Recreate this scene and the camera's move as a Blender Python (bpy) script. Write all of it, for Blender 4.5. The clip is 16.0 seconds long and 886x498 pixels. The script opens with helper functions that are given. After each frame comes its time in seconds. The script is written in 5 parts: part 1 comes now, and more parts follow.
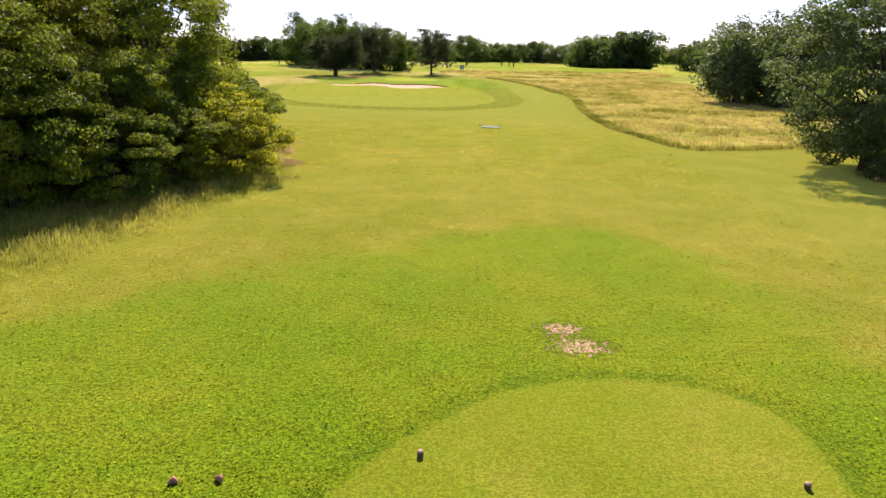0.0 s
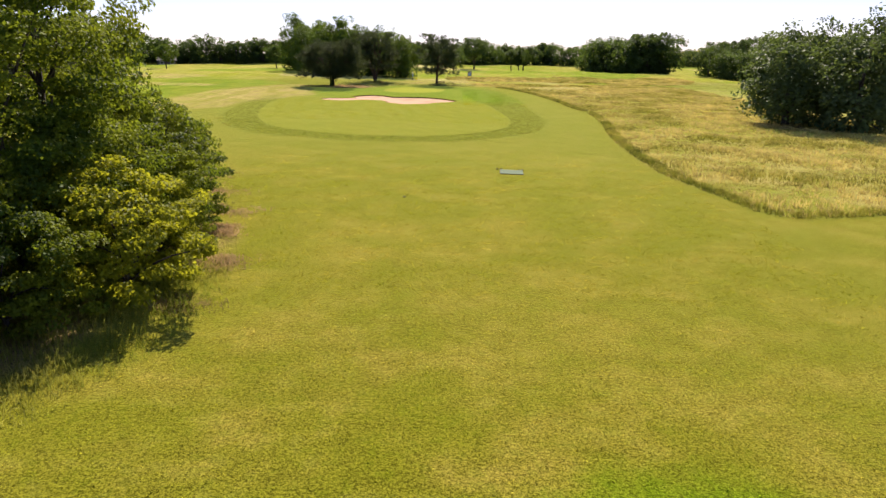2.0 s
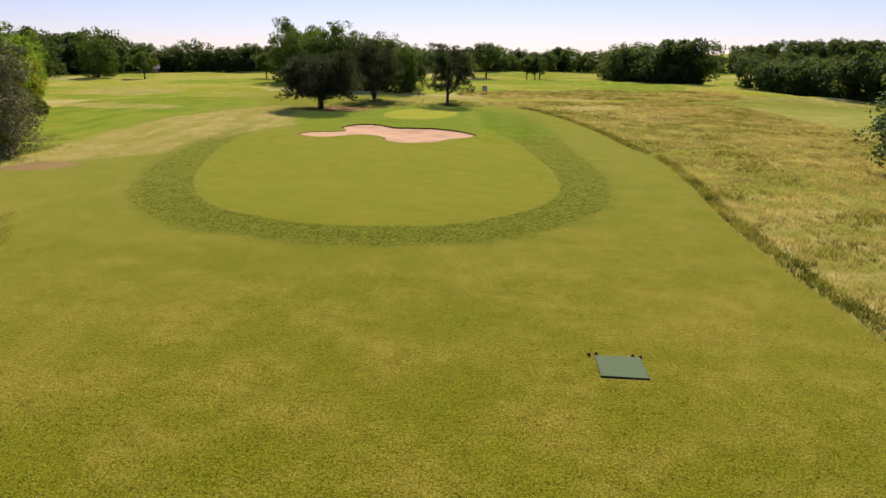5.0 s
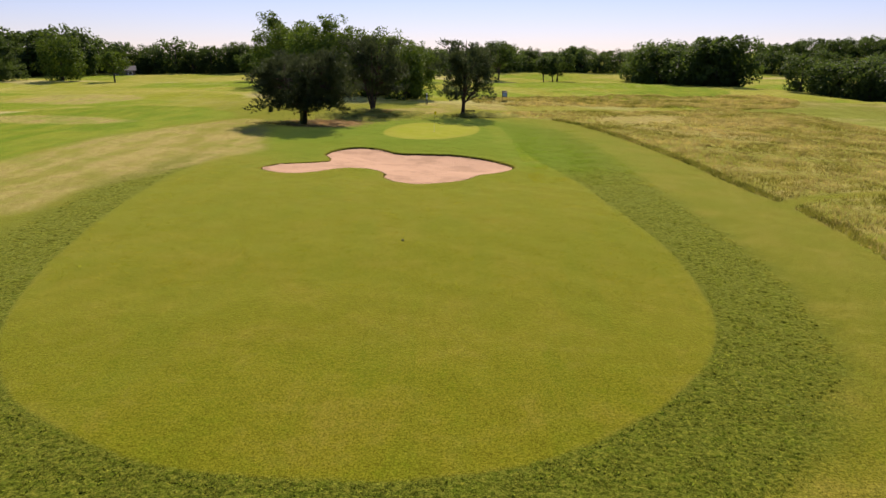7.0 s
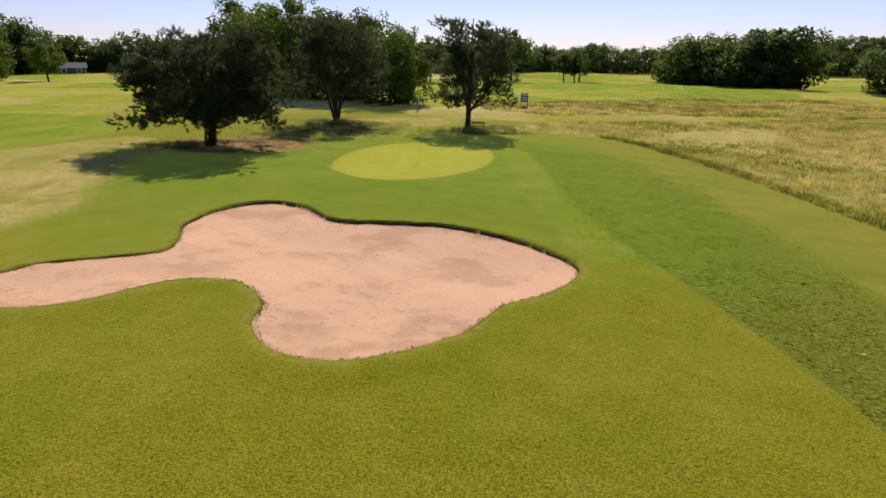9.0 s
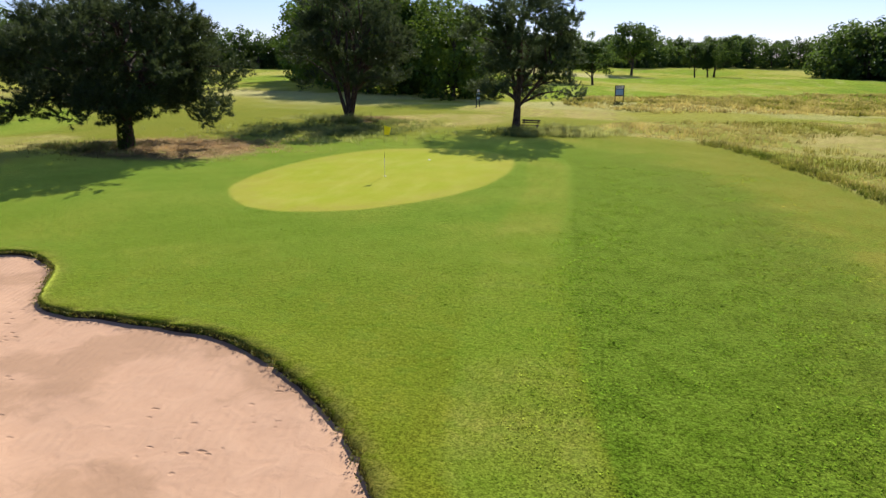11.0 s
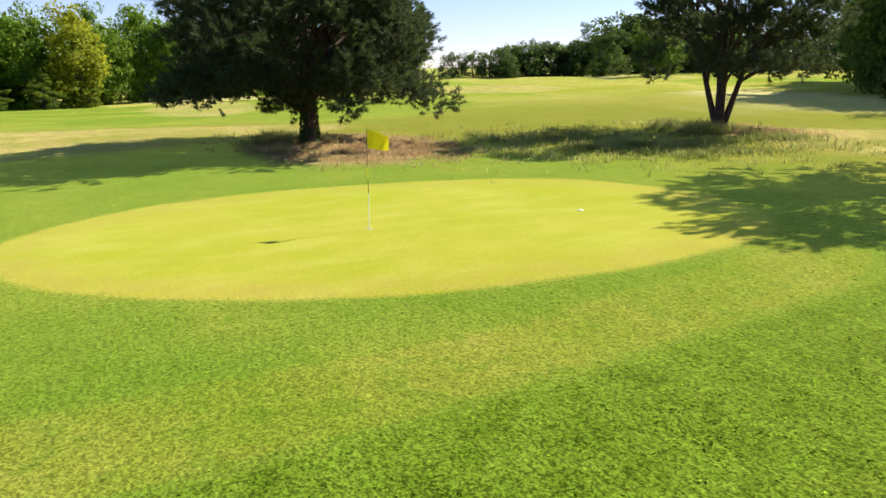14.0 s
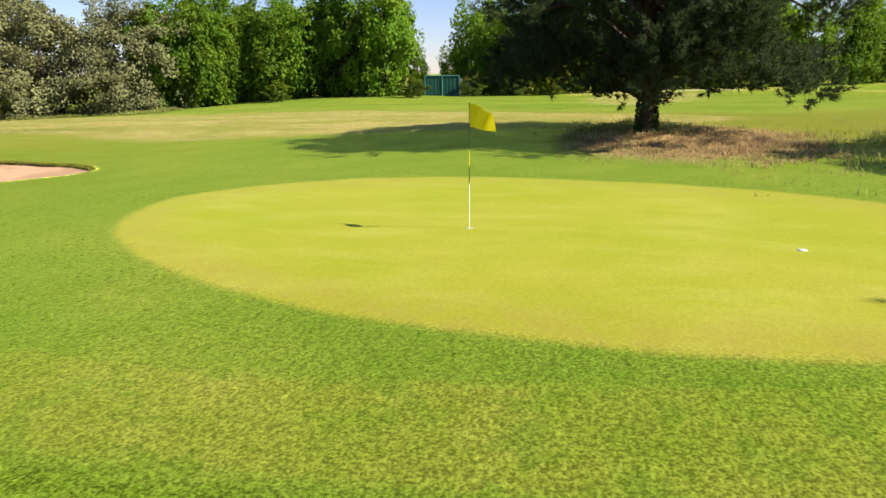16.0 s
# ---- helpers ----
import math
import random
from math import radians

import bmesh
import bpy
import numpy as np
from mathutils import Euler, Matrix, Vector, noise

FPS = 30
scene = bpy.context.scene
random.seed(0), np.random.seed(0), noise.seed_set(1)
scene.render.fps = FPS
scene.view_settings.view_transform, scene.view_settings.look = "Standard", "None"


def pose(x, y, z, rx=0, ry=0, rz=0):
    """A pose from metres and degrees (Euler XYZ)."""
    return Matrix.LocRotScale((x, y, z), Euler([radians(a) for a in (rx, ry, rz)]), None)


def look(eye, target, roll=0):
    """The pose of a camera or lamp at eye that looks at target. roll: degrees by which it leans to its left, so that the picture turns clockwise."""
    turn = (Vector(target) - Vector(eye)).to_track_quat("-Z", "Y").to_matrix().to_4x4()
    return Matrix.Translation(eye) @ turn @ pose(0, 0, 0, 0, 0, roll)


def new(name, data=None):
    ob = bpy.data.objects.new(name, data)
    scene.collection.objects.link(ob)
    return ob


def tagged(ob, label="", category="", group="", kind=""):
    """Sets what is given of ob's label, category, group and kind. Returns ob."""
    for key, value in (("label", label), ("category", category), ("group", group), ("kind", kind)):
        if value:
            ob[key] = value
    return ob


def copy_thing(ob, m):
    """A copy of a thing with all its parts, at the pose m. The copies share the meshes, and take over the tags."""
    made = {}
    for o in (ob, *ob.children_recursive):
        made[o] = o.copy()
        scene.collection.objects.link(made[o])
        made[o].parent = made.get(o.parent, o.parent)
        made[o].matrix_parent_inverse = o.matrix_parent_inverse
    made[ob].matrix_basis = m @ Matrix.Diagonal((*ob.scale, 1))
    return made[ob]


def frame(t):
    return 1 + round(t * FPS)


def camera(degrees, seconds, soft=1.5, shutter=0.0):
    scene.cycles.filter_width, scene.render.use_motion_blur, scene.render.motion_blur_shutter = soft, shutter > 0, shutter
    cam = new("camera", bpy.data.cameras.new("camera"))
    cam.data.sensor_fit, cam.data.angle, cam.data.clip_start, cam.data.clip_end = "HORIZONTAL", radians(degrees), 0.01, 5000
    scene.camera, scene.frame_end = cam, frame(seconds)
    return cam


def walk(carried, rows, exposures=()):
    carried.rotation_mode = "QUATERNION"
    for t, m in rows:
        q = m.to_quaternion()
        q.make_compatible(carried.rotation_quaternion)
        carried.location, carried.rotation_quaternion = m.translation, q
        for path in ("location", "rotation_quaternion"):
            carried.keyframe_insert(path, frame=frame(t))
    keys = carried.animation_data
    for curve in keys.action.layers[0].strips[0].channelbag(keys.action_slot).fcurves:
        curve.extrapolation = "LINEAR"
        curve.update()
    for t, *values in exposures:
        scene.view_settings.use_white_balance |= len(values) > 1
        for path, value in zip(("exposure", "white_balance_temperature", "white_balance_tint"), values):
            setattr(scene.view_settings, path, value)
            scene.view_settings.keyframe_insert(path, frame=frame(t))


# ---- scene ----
cam = camera(63.7, 16.0)
METRES, EYE, TILT, LEAN, TURN = 145.0, 7.105, 0.9, 1.6, 0.0
ROWS = [
    (0.0, 0.0, 0.0, 0.0, 0.5, -15.73, -1.79),
    (0.5, -0.0004, 0.0188, 0.0024, 0.62, -15.79, -1.83),
    (1.0, -0.001, 0.0402, 0.0049, 0.75, -15.83, -1.89),
    (1.5, -0.0016, 0.0637, 0.0077, 0.86, -15.85, -1.91),
    (2.0, -0.0023, 0.0887, 0.0106, 0.95, -15.86, -1.89),
    (2.5, -0.0031, 0.1158, 0.0133, 1.05, -15.86, -1.87),
    (3.0, -0.0038, 0.1438, 0.0161, 1.14, -15.86, -1.86),
    (3.5, -0.0048, 0.1726, 0.0185, 1.22, -15.84, -1.9),
    (4.0, -0.0065, 0.2016, 0.0208, 1.3, -15.84, -1.91),
    (6.5, -0.0249, 0.3665, 0.0224, 1.5, -15.82, -1.78),
    (7.0, -0.0287, 0.4198, 0.0206, 1.53, -15.84, -1.77),
    (7.5, -0.0308, 0.4786, 0.0183, 1.6, -15.85, -1.79),
    (8.0, -0.0316, 0.5422, 0.0159, 1.69, -15.8, -1.77),
    (8.5, -0.0309, 0.5954, 0.0125, 1.82, -15.74, -1.84),
    (11.0, 0.0156, 0.7602, -0.0028, 12.93, -15.98, -1.25),
    (11.5, 0.0261, 0.7902, -0.0042, 19.86, -16.13, -0.92),
    (12.0, 0.0342, 0.8211, -0.0061, 27.04, -16.11, -0.6),
    (12.5, 0.0405, 0.8499, -0.0078, 33.73, -16.06, -0.39),
    (13.0, 0.0457, 0.8775, -0.0098, 41.36, -16.03, -0.24),
    (13.5, 0.0496, 0.9018, -0.012, 50.99, -15.92, 0.09),
    (14.0, 0.0516, 0.9238, -0.0142, 62.68, -15.83, 0.46),
    (14.5, 0.051, 0.9422, -0.0163, 74.18, -15.73, 0.8),
    (15.0, 0.0479, 0.9574, -0.0181, 85.18, -15.61, 1.2),
    (15.5, 0.0426, 0.9703, -0.0194, 94.95, -15.44, 1.48),
    (16.0, 0.0355, 0.9808, -0.0203, 104.3, -15.24, 1.81),
]
walk(cam, [(t, pose(0, 0, EYE, TILT, LEAN, TURN) @ pose(METRES * x, METRES * y, METRES * z, 90 + pitch, roll, yaw)) for t, x, y, z, yaw, pitch, roll in ROWS],
    exposures=[(0.0, 1.24, 6700, 20), (1.0, 1.18, 6700, 20), (1.5, 1.02, 6700, 19), (2.5, 0.95, 6700, 19), (3.5, 0.66, 6700, 19), (8.5, 0.45, 6550, 19), (11.0, 0.7, 5850, 11), (12.5, 1.18, 6150, 11), (13.5, 1.24, 6250, 10), (14.5, 1.12, 6300, 9), (16.0, 1.0, 6400, 6)])

# ---- light ----
SUN_EL, SUN_AZ = 39.5, 3.0
sun_dir = Vector((math.sin(radians(SUN_AZ)) * math.cos(radians(SUN_EL)), math.cos(radians(SUN_AZ)) * math.cos(radians(SUN_EL)), math.sin(radians(SUN_EL))))
world = bpy.data.worlds.new("sky")
scene.world = world
world.use_nodes = True
wn = world.node_tree.nodes
sky = wn.new("ShaderNodeTexSky")
sky.sky_type, sky.sun_disc = "NISHITA", False
sky.sun_elevation, sky.sun_rotation = radians(SUN_EL), radians(SUN_AZ)
sky.air_density, sky.dust_density, sky.ozone_density = 1.0, 0.05, 2.0
tone = wn.new("ShaderNodeMix")
tone.data_type, tone.blend_type = "RGBA", "MULTIPLY"
tone.inputs[0].default_value, tone.inputs[7].default_value = 1.0, (0.94, 0.91, 1.22, 1)
world.node_tree.links.new(sky.outputs[0], tone.inputs[6])
world.node_tree.links.new(tone.outputs[2], wn["Background"].inputs[0])
wn["Background"].inputs[1].default_value = 0.064
sun = new("sun", bpy.data.lights.new("sun", "SUN"))
sun.data.energy, sun.data.angle, sun.data.color = 5.0, radians(0.53), (1.0, 0.93, 0.80)
sun.matrix_world = look(sun_dir * 200, (0, 0, 0))


# ---- materials ----
class Nodes:
    """Short hand for building a node material."""

    def __init__(self, name):
        self.mat = bpy.data.materials.new(name)
        self.mat.use_nodes = True
        self.tree = self.mat.node_tree
        self.tree.nodes.clear()
        self.out = self.tree.nodes.new("ShaderNodeOutputMaterial")

    def put(self, socket, value):
        if isinstance(value, bpy.types.NodeSocket):
            self.tree.links.new(value, socket)
        elif value is not None:
            if socket.type == "RGBA" and len(value) == 3:
                value = (*value, 1)
            socket.default_value = value

    def node(self, kind, inputs=(), out=0, **props):
        n = self.tree.nodes.new(kind)
        if "operation" in props:
            n.operation = props["operation"]
        if "attribute_name" in props:
            n.attribute_name = props["attribute_name"]
        if "interpolation_type" in props:
            n.interpolation_type = props["interpolation_type"]
        if "data_type" in props:
            n.data_type, n.blend_type = props["data_type"], props["blend_type"]
        for k, v in dict(inputs).items():
            self.put(n.inputs[k], v)
        return n.outputs[out]

    def math(self, op, a, b=0.0, c=0.0):
        return self.node("ShaderNodeMath", {0: a, 1: b, 2: c}, operation=op)

    def attr(self, name):
        return self.node("ShaderNodeAttribute", out=2, attribute_name=name)

    def noise(self, scale, detail=3.0, rough=0.55, vec=None, dist=0.0):
        ins = {"Scale": scale, "Detail": detail, "Roughness": rough, "Distortion": dist}
        if vec is not None:
            ins["Vector"] = vec
        return self.node("ShaderNodeTexNoise", ins)

    def step(self, value, lo, hi, a=0.0, b=1.0):
        return self.node("ShaderNodeMapRange", {0: value, 1: lo, 2: hi, 3: a, 4: b}, interpolation_type="SMOOTHSTEP")

    def mix(self, fac, a, b, blend="MIX"):
        return self.node("ShaderNodeMix", {0: fac, 6: a, 7: b}, out=2, data_type="RGBA", blend_type=blend)

    def scale_colour(self, col, fac):
        n = self.tree.nodes.new("ShaderNodeVectorMath")
        n.operation = "SCALE"
        self.put(n.inputs[0], col)
        self.put(n.inputs["Scale"], fac)
        return n.outputs[0]

    def pos(self):
        return self.node("ShaderNodeNewGeometry", out=0)

    def bump(self, height, strength, dist):
        return self.node("ShaderNodeBump", {"Height": height, "Strength": strength, "Distance": dist})

    def pbr(self, col, rough=0.7, metal=0.0, normal=None, spec=0.3, sheen=0.0, tint=(1, 1, 1)):
        ins = {"Base Color": col, "Roughness": rough, "Metallic": metal, "Specular IOR Level": spec, "Sheen Weight": sheen, "Sheen Roughness": 0.3, "Sheen Tint": (*tint, 1) if isinstance(tint, tuple) else tint}
        if normal is not None:
            ins["Normal"] = normal
        s = self.node("ShaderNodeBsdfPrincipled", ins)
        return s

    def done(self, shader):
        self.tree.links.new(shader, self.out.inputs[0])
        return self.mat


def simple(name, col, rough=0.6, metal=0.0, var=0.25, scale=6.0, bump=0.3, spec=0.3):
    """A plain surface with grain and stains at two scales."""
    n = Nodes(name)
    p = n.pos()
    a, b = n.noise(scale, 4, vec=p), n.noise(scale * 9, 3, vec=p)
    k = n.math("ADD", n.math("MULTIPLY", a, var * 1.4), n.math("MULTIPLY", b, var * 0.8))
    c = n.scale_colour(col, n.math("ADD", k, 1.0 - var * 1.1))
    r = n.math("ADD", n.math("MULTIPLY", a, 0.2), rough - 0.1)
    return n.done(n.pbr(c, r, metal, n.bump(b, bump, 0.01), spec))


def leaf_material(name, col, lit, vary=0.35, gloss=0.62, bright=None, thru=0.42):
    """Leaves: diffuse with light shining through; each leaf and each tree a little different."""
    n = Nodes(name)
    isl = n.node("ShaderNodeNewGeometry", out=8)
    obj = n.node("ShaderNodeObjectInfo", out=5)
    patch = n.noise(0.55, 2, vec=n.pos())
    k = n.math("ADD", n.math("MULTIPLY", isl, vary), n.math("MULTIPLY", obj, vary * 0.8))
    k = n.math("ADD", n.math("ADD", k, n.math("MULTIPLY", patch, vary)), 1.0 - vary * 1.35)
    c = n.scale_colour(n.mix(n.step(patch, 0.4, 0.65), col, bright or col), k)
    l = n.scale_colour(n.mix(n.step(patch, 0.4, 0.65), lit, bright or lit), k)
    d = n.pbr(c, gloss, spec=0.12)
    t = n.node("ShaderNodeBsdfTranslucent", {0: l})
    return n.done(n.node("ShaderNodeMixShader", {0: thru, 1: d, 2: t}))


def bark_material(name, col, dark):
    n = Nodes(name)
    tc = n.node("ShaderNodeTexCoord", out=3)
    v = n.node("ShaderNodeMapping", {0: tc, 3: (6, 6, 1.2)})
    a = n.noise(3.0, 6, 0.65, v)
    b = n.noise(0.8, 2, vec=tc)
    c = n.mix(n.step(a, 0.38, 0.62), dark, col)
    c = n.scale_colour(c, n.math("ADD", n.math("MULTIPLY", b, 0.5), 0.75))
    return n.done(n.pbr(c, 0.9, normal=n.bump(a, 0.9, 0.04), spec=0.15))


def turf_material(name="mown_turf", thru=0.0):
    """Turf whose kind of grass follows the outlines of the course."""
    n = Nodes(name)
    p = n.pos()
    flat = n.node("ShaderNodeMapping", {0: p, 3: (1, 1, 0)})
    big, mid = n.noise(0.045, 3, vec=flat), n.noise(0.32, 4, 0.6, flat)
    clump, fine, tuft = n.noise(7.0, 4, 0.7, flat), n.noise(30.0, 3, 0.6, flat), n.noise(1.6, 4, 0.6, flat)
    grain = n.noise(15.0, 2, 0.6, flat)
    band = n.noise(0.30, 4, 0.62, n.node("ShaderNodeMapping", {0: flat, 3: (1.6, 0.30, 0)}))
    wob = n.math("SUBTRACT", mid, 0.5)
    edge = n.math("SUBTRACT", clump, 0.5)

    def zone(name, soft, wobble=0.5, jag=0.3, shift=0.0):
        d = n.math("ADD", n.attr(name), n.math("ADD", n.math("MULTIPLY", wob, wobble), n.math("MULTIPLY", edge, jag)))
        return n.step(d, shift + soft, shift - soft)

    straw = n.step(n.math("ADD", n.math("MULTIPLY", mid, 0.6), n.math("MULTIPLY", big, 0.5)), 0.44, 0.72)
    fleck = n.step(n.math("ADD", tuft, n.math("MULTIPLY", wob, 0.7)), 0.50, 0.66)
    wide = n.noise(0.022, 4, 0.6, n.node("ShaderNodeMapping", {0: flat, 3: (0.55, 1.4, 0)}))
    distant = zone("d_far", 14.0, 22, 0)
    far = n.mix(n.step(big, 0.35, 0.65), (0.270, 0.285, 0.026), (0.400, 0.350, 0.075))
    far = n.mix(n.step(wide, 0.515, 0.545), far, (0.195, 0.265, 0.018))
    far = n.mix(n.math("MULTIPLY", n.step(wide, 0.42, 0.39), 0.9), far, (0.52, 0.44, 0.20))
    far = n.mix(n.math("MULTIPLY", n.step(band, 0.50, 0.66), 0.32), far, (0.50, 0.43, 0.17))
    col = n.mix(n.math("MULTIPLY", straw, 0.6), (0.146, 0.148, 0.010), (0.265, 0.205, 0.032))
    col = n.mix(n.math("MULTIPLY", fleck, 0.22), col, (0.285, 0.220, 0.050))
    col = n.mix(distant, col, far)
    # lusher ground round the green and at the tee, and the mown mound to the west
    lush = n.mix(straw, (0.096, 0.165, 0.012), (0.154, 0.195, 0.020))
    lush = n.mix(n.math("MULTIPLY", fleck, 0.28), lush, (0.220, 0.215, 0.030))
    col = n.mix(zone("d_lush", 5.0, 7, 0), col, lush)
    col = n.mix(zone("d_apron", 1.2, 3.0, 0.3), col, n.mix(n.math("MULTIPLY", straw, 0.6), (0.105, 0.160, 0.006), (0.216, 0.200, 0.014)))
    west = zone("d_west", 0.8, 2.5, 0.2)
    col = n.mix(west, col, n.mix(n.step(band, 0.38, 0.62), (0.130, 0.215, 0.012), (0.235, 0.270, 0.026)))
    # the ring of longer grass, the fairway, the tee, the green
    short = zone("d_fair", 0.14, 0.4, 0.4)
    ring = n.math("MULTIPLY", n.math("MULTIPLY", zone("d_ring", 0.9, 2.2, 1.8), n.attr("fade_ring")), n.math("SUBTRACT", 1.0, short))
    deep = n.mix(n.step(clump, 0.35, 0.7), (0.070, 0.094, 0.009), (0.136, 0.140, 0.016))
    fresh = n.mix(n.step(tuft, 0.36, 0.64), (0.078, 0.130, 0.007), (0.114, 0.162, 0.013))
    col = n.mix(ring, col, n.mix(zone("d_lush", 5.0, 7, 0), deep, fresh))
    fair = n.mix(n.math("MULTIPLY", straw, 0.5), (0.156, 0.160, 0.009), (0.212, 0.180, 0.016))
    fair = n.mix(n.math("MULTIPLY", fleck, 0.30), fair, (0.235, 0.185, 0.030))
    fair = n.mix(n.math("MULTIPLY", n.step(band, 0.50, 0.60), 0.28), fair, (0.120, 0.150, 0.008))
    col = n.mix(n.math("MULTIPLY", short, n.attr("fade")), col, fair)
    dry_strip = n.mix(straw, (0.130, 0.180, 0.013), (0.200, 0.205, 0.026))
    dry_strip = n.mix(n.math("MULTIPLY", fleck, 0.28), dry_strip, (0.285, 0.240, 0.055))
    col = n.mix(zone("d_strip", 0.16, 0.5, 0.3), col, dry_strip)
    col = n.mix(n.math("MULTIPLY", zone("d_tee", 0.30, 0.9, 0.9, 0.5), n.step(tuft, 0.42, 0.60, 0.15, 0.85)), col, (0.070, 0.108, 0.006))
    col = n.mix(zone("d_tee", 0.12, 0.5, 0.5), col, n.mix(straw, (0.150, 0.182, 0.012), (0.210, 0.205, 0.024)))
    putt = n.mix(n.step(mid, 0.35, 0.7), (0.278, 0.285, 0.019), (0.335, 0.300, 0.036))
    streak = n.noise(0.5, 4, 0.6, n.node("ShaderNodeMapping", {0: flat, 3: (2.6, 0.8, 0)}))
    putt = n.mix(n.math("MULTIPLY", n.step(streak, 0.42, 0.75), 0.45), putt, (0.42, 0.375, 0.085))
    worn = n.math("SUBTRACT", 1.0, zone("d_green", 0.6, 1.5, 0.2, -1.0))
    putt = n.mix(n.math("MULTIPLY", worn, n.step(tuft, 0.35, 0.65, 0.1, 0.75)), putt, (0.30, 0.24, 0.045))
    col = n.mix(zone("d_green", 0.14, 0.35, 0.25), col, putt)
    # dry meadow soil, litter under the trees, pale worn ground, bare patches
    hay = n.mix(n.step(mid, 0.38, 0.65), (0.20, 0.19, 0.035), (0.42, 0.33, 0.12))
    hay = n.mix(n.math("MULTIPLY", n.step(wide, 0.50, 0.56), 0.8), hay, (0.175, 0.195, 0.022))
    col = n.mix(zone("d_mead", 0.3, 1.5, 0.6), col, hay)
    worn_out = n.math("MULTIPLY", zone("d_pale", 1.0, 4.5, 0.4), n.step(n.math("ADD", n.math("MULTIPLY", mid, 0.5), n.math("MULTIPLY", band, 0.6)), 0.42, 0.66, 0.30, 0.92))
    worn_out = n.math("MAXIMUM", worn_out, n.math("MULTIPLY", n.math("MULTIPLY", zone("d_pale", 1.2, 7.0, 0.6), zone("d_mead", 0.3)), n.step(mid, 0.30, 0.60, 0.45, 0.95)))
    col = n.mix(worn_out, col, n.mix(tuft, (0.32, 0.245, 0.065), (0.51, 0.42, 0.170)))
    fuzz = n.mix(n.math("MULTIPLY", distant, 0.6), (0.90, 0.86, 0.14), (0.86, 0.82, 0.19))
    fuzz = n.mix(n.math("MAXIMUM", zone("d_lush", 5.0, 7, 0), zone("d_apron", 1.2, 3.0)), fuzz, (0.74, 0.80, 0.11))
    col = n.mix(zone("d_litter", 0.8, 2.5, 0.8), col, n.mix(mid, (0.20, 0.145, 0.055), (0.38, 0.255, 0.125)))
    bare, dry = zone("d_bare", 0.05, 0.45, 1.9), zone("d_litter", 0.8, 2.5, 0.8)
    col = n.mix(zone("d_bare", 0.22, 0.8, 1.6, 0.18), col, (0.050, 0.070, 0.006))
    col = n.mix(bare, col, n.mix(fine, (0.34, 0.20, 0.12), (0.54, 0.35, 0.23)))
    rimmed = n.math("MULTIPLY", n.step(n.math("ADD", n.attr("d_bunk"), n.math("MULTIPLY", wob, 0.5)), 0.55, 0.02), n.step(tuft, 0.40, 0.62))
    col = n.mix(n.math("MULTIPLY", rimmed, 0.6), col, (0.24, 0.175, 0.045))
    soil, lip = n.step(n.attr("d_bunk"), 0.0, -0.03), n.step(n.attr("d_bunk"), 0.09, 0.02)
    col = n.mix(soil, col, n.mix(clump, (0.030, 0.024, 0.010), (0.075, 0.055, 0.025)))
    # clover and moss in the longer turf
    clover = n.math("MULTIPLY", n.step(tuft, 0.50, 0.62), n.math("SUBTRACT", 0.75, n.math("MULTIPLY", zone("d_green", 0.3), 0.75)))
    col = n.mix(n.math("MULTIPLY", n.math("MULTIPLY", clover, 0.7), n.attr("lumpy_area")), col, (0.100, 0.155, 0.012))
    # mottles of denser grass, then blades and clumps
    mottle = n.noise(3.2, 5, 0.68, flat, 0.4)
    dense = n.math("MULTIPLY", n.step(n.math("ADD", mottle, n.math("MULTIPLY", n.math("SUBTRACT", tuft, 0.5), 0.8)), 0.50, 0.64), n.math("SUBTRACT", 0.62, n.math("MULTIPLY", n.math("MAXIMUM", zone("d_green", 0.3), n.math("MULTIPLY", zone("d_tee", 0.2), 0.6)), 0.62)))
    col = n.mix(dense, col, n.node("ShaderNodeMix", {0: 1.0, 6: col, 7: (0.66, 0.76, 0.55, 1)}, out=2, data_type="RGBA", blend_type="MULTIPLY"))
    smooth = n.math("MULTIPLY", zone("d_green", 0.3), 0.85)
    amp = n.math("SUBTRACT", 1.0, n.math("MAXIMUM", smooth, n.math("MAXIMUM", n.math("MULTIPLY", short, 0.25), n.math("MULTIPLY", zone("d_tee", 0.2), 0.5))))
    lump = n.math("SUBTRACT", n.step(clump, 0.32, 0.68), 0.5)
    k = n.math("ADD", n.math("MULTIPLY", lump, n.math("ADD", n.math("MULTIPLY", ring, 0.12), 0.38)), n.math("MULTIPLY", n.math("SUBTRACT", fine, 0.5), 2.3))
    k = n.math("ADD", k, n.math("MULTIPLY", n.math("SUBTRACT", n.step(grain, 0.34, 0.66), 0.5), 0.70))
    k = n.math("ADD", k, n.math("MULTIPLY", n.math("SUBTRACT", tuft, 0.5), 0.95))
    isl = n.node("ShaderNodeNewGeometry", out=8)
    k = n.math("ADD", k, n.math("MULTIPLY", n.attr("lumpy"), n.math("MULTIPLY", n.math("SUBTRACT", isl, 0.40), 0.35)))
    k = n.math("MAXIMUM", k, -0.58)
    col = n.scale_colour(col, n.math("ADD", n.math("MULTIPLY", k, amp), 0.89))
    h = n.math("ADD", n.math("MULTIPLY", clump, 0.7), n.math("MULTIPLY", fine, 0.3))
    nor = n.bump(h, n.math("MULTIPLY", n.math("SUBTRACT", amp, n.math("MULTIPLY", n.attr("lumpy"), 0.8)), 0.55), 0.06)
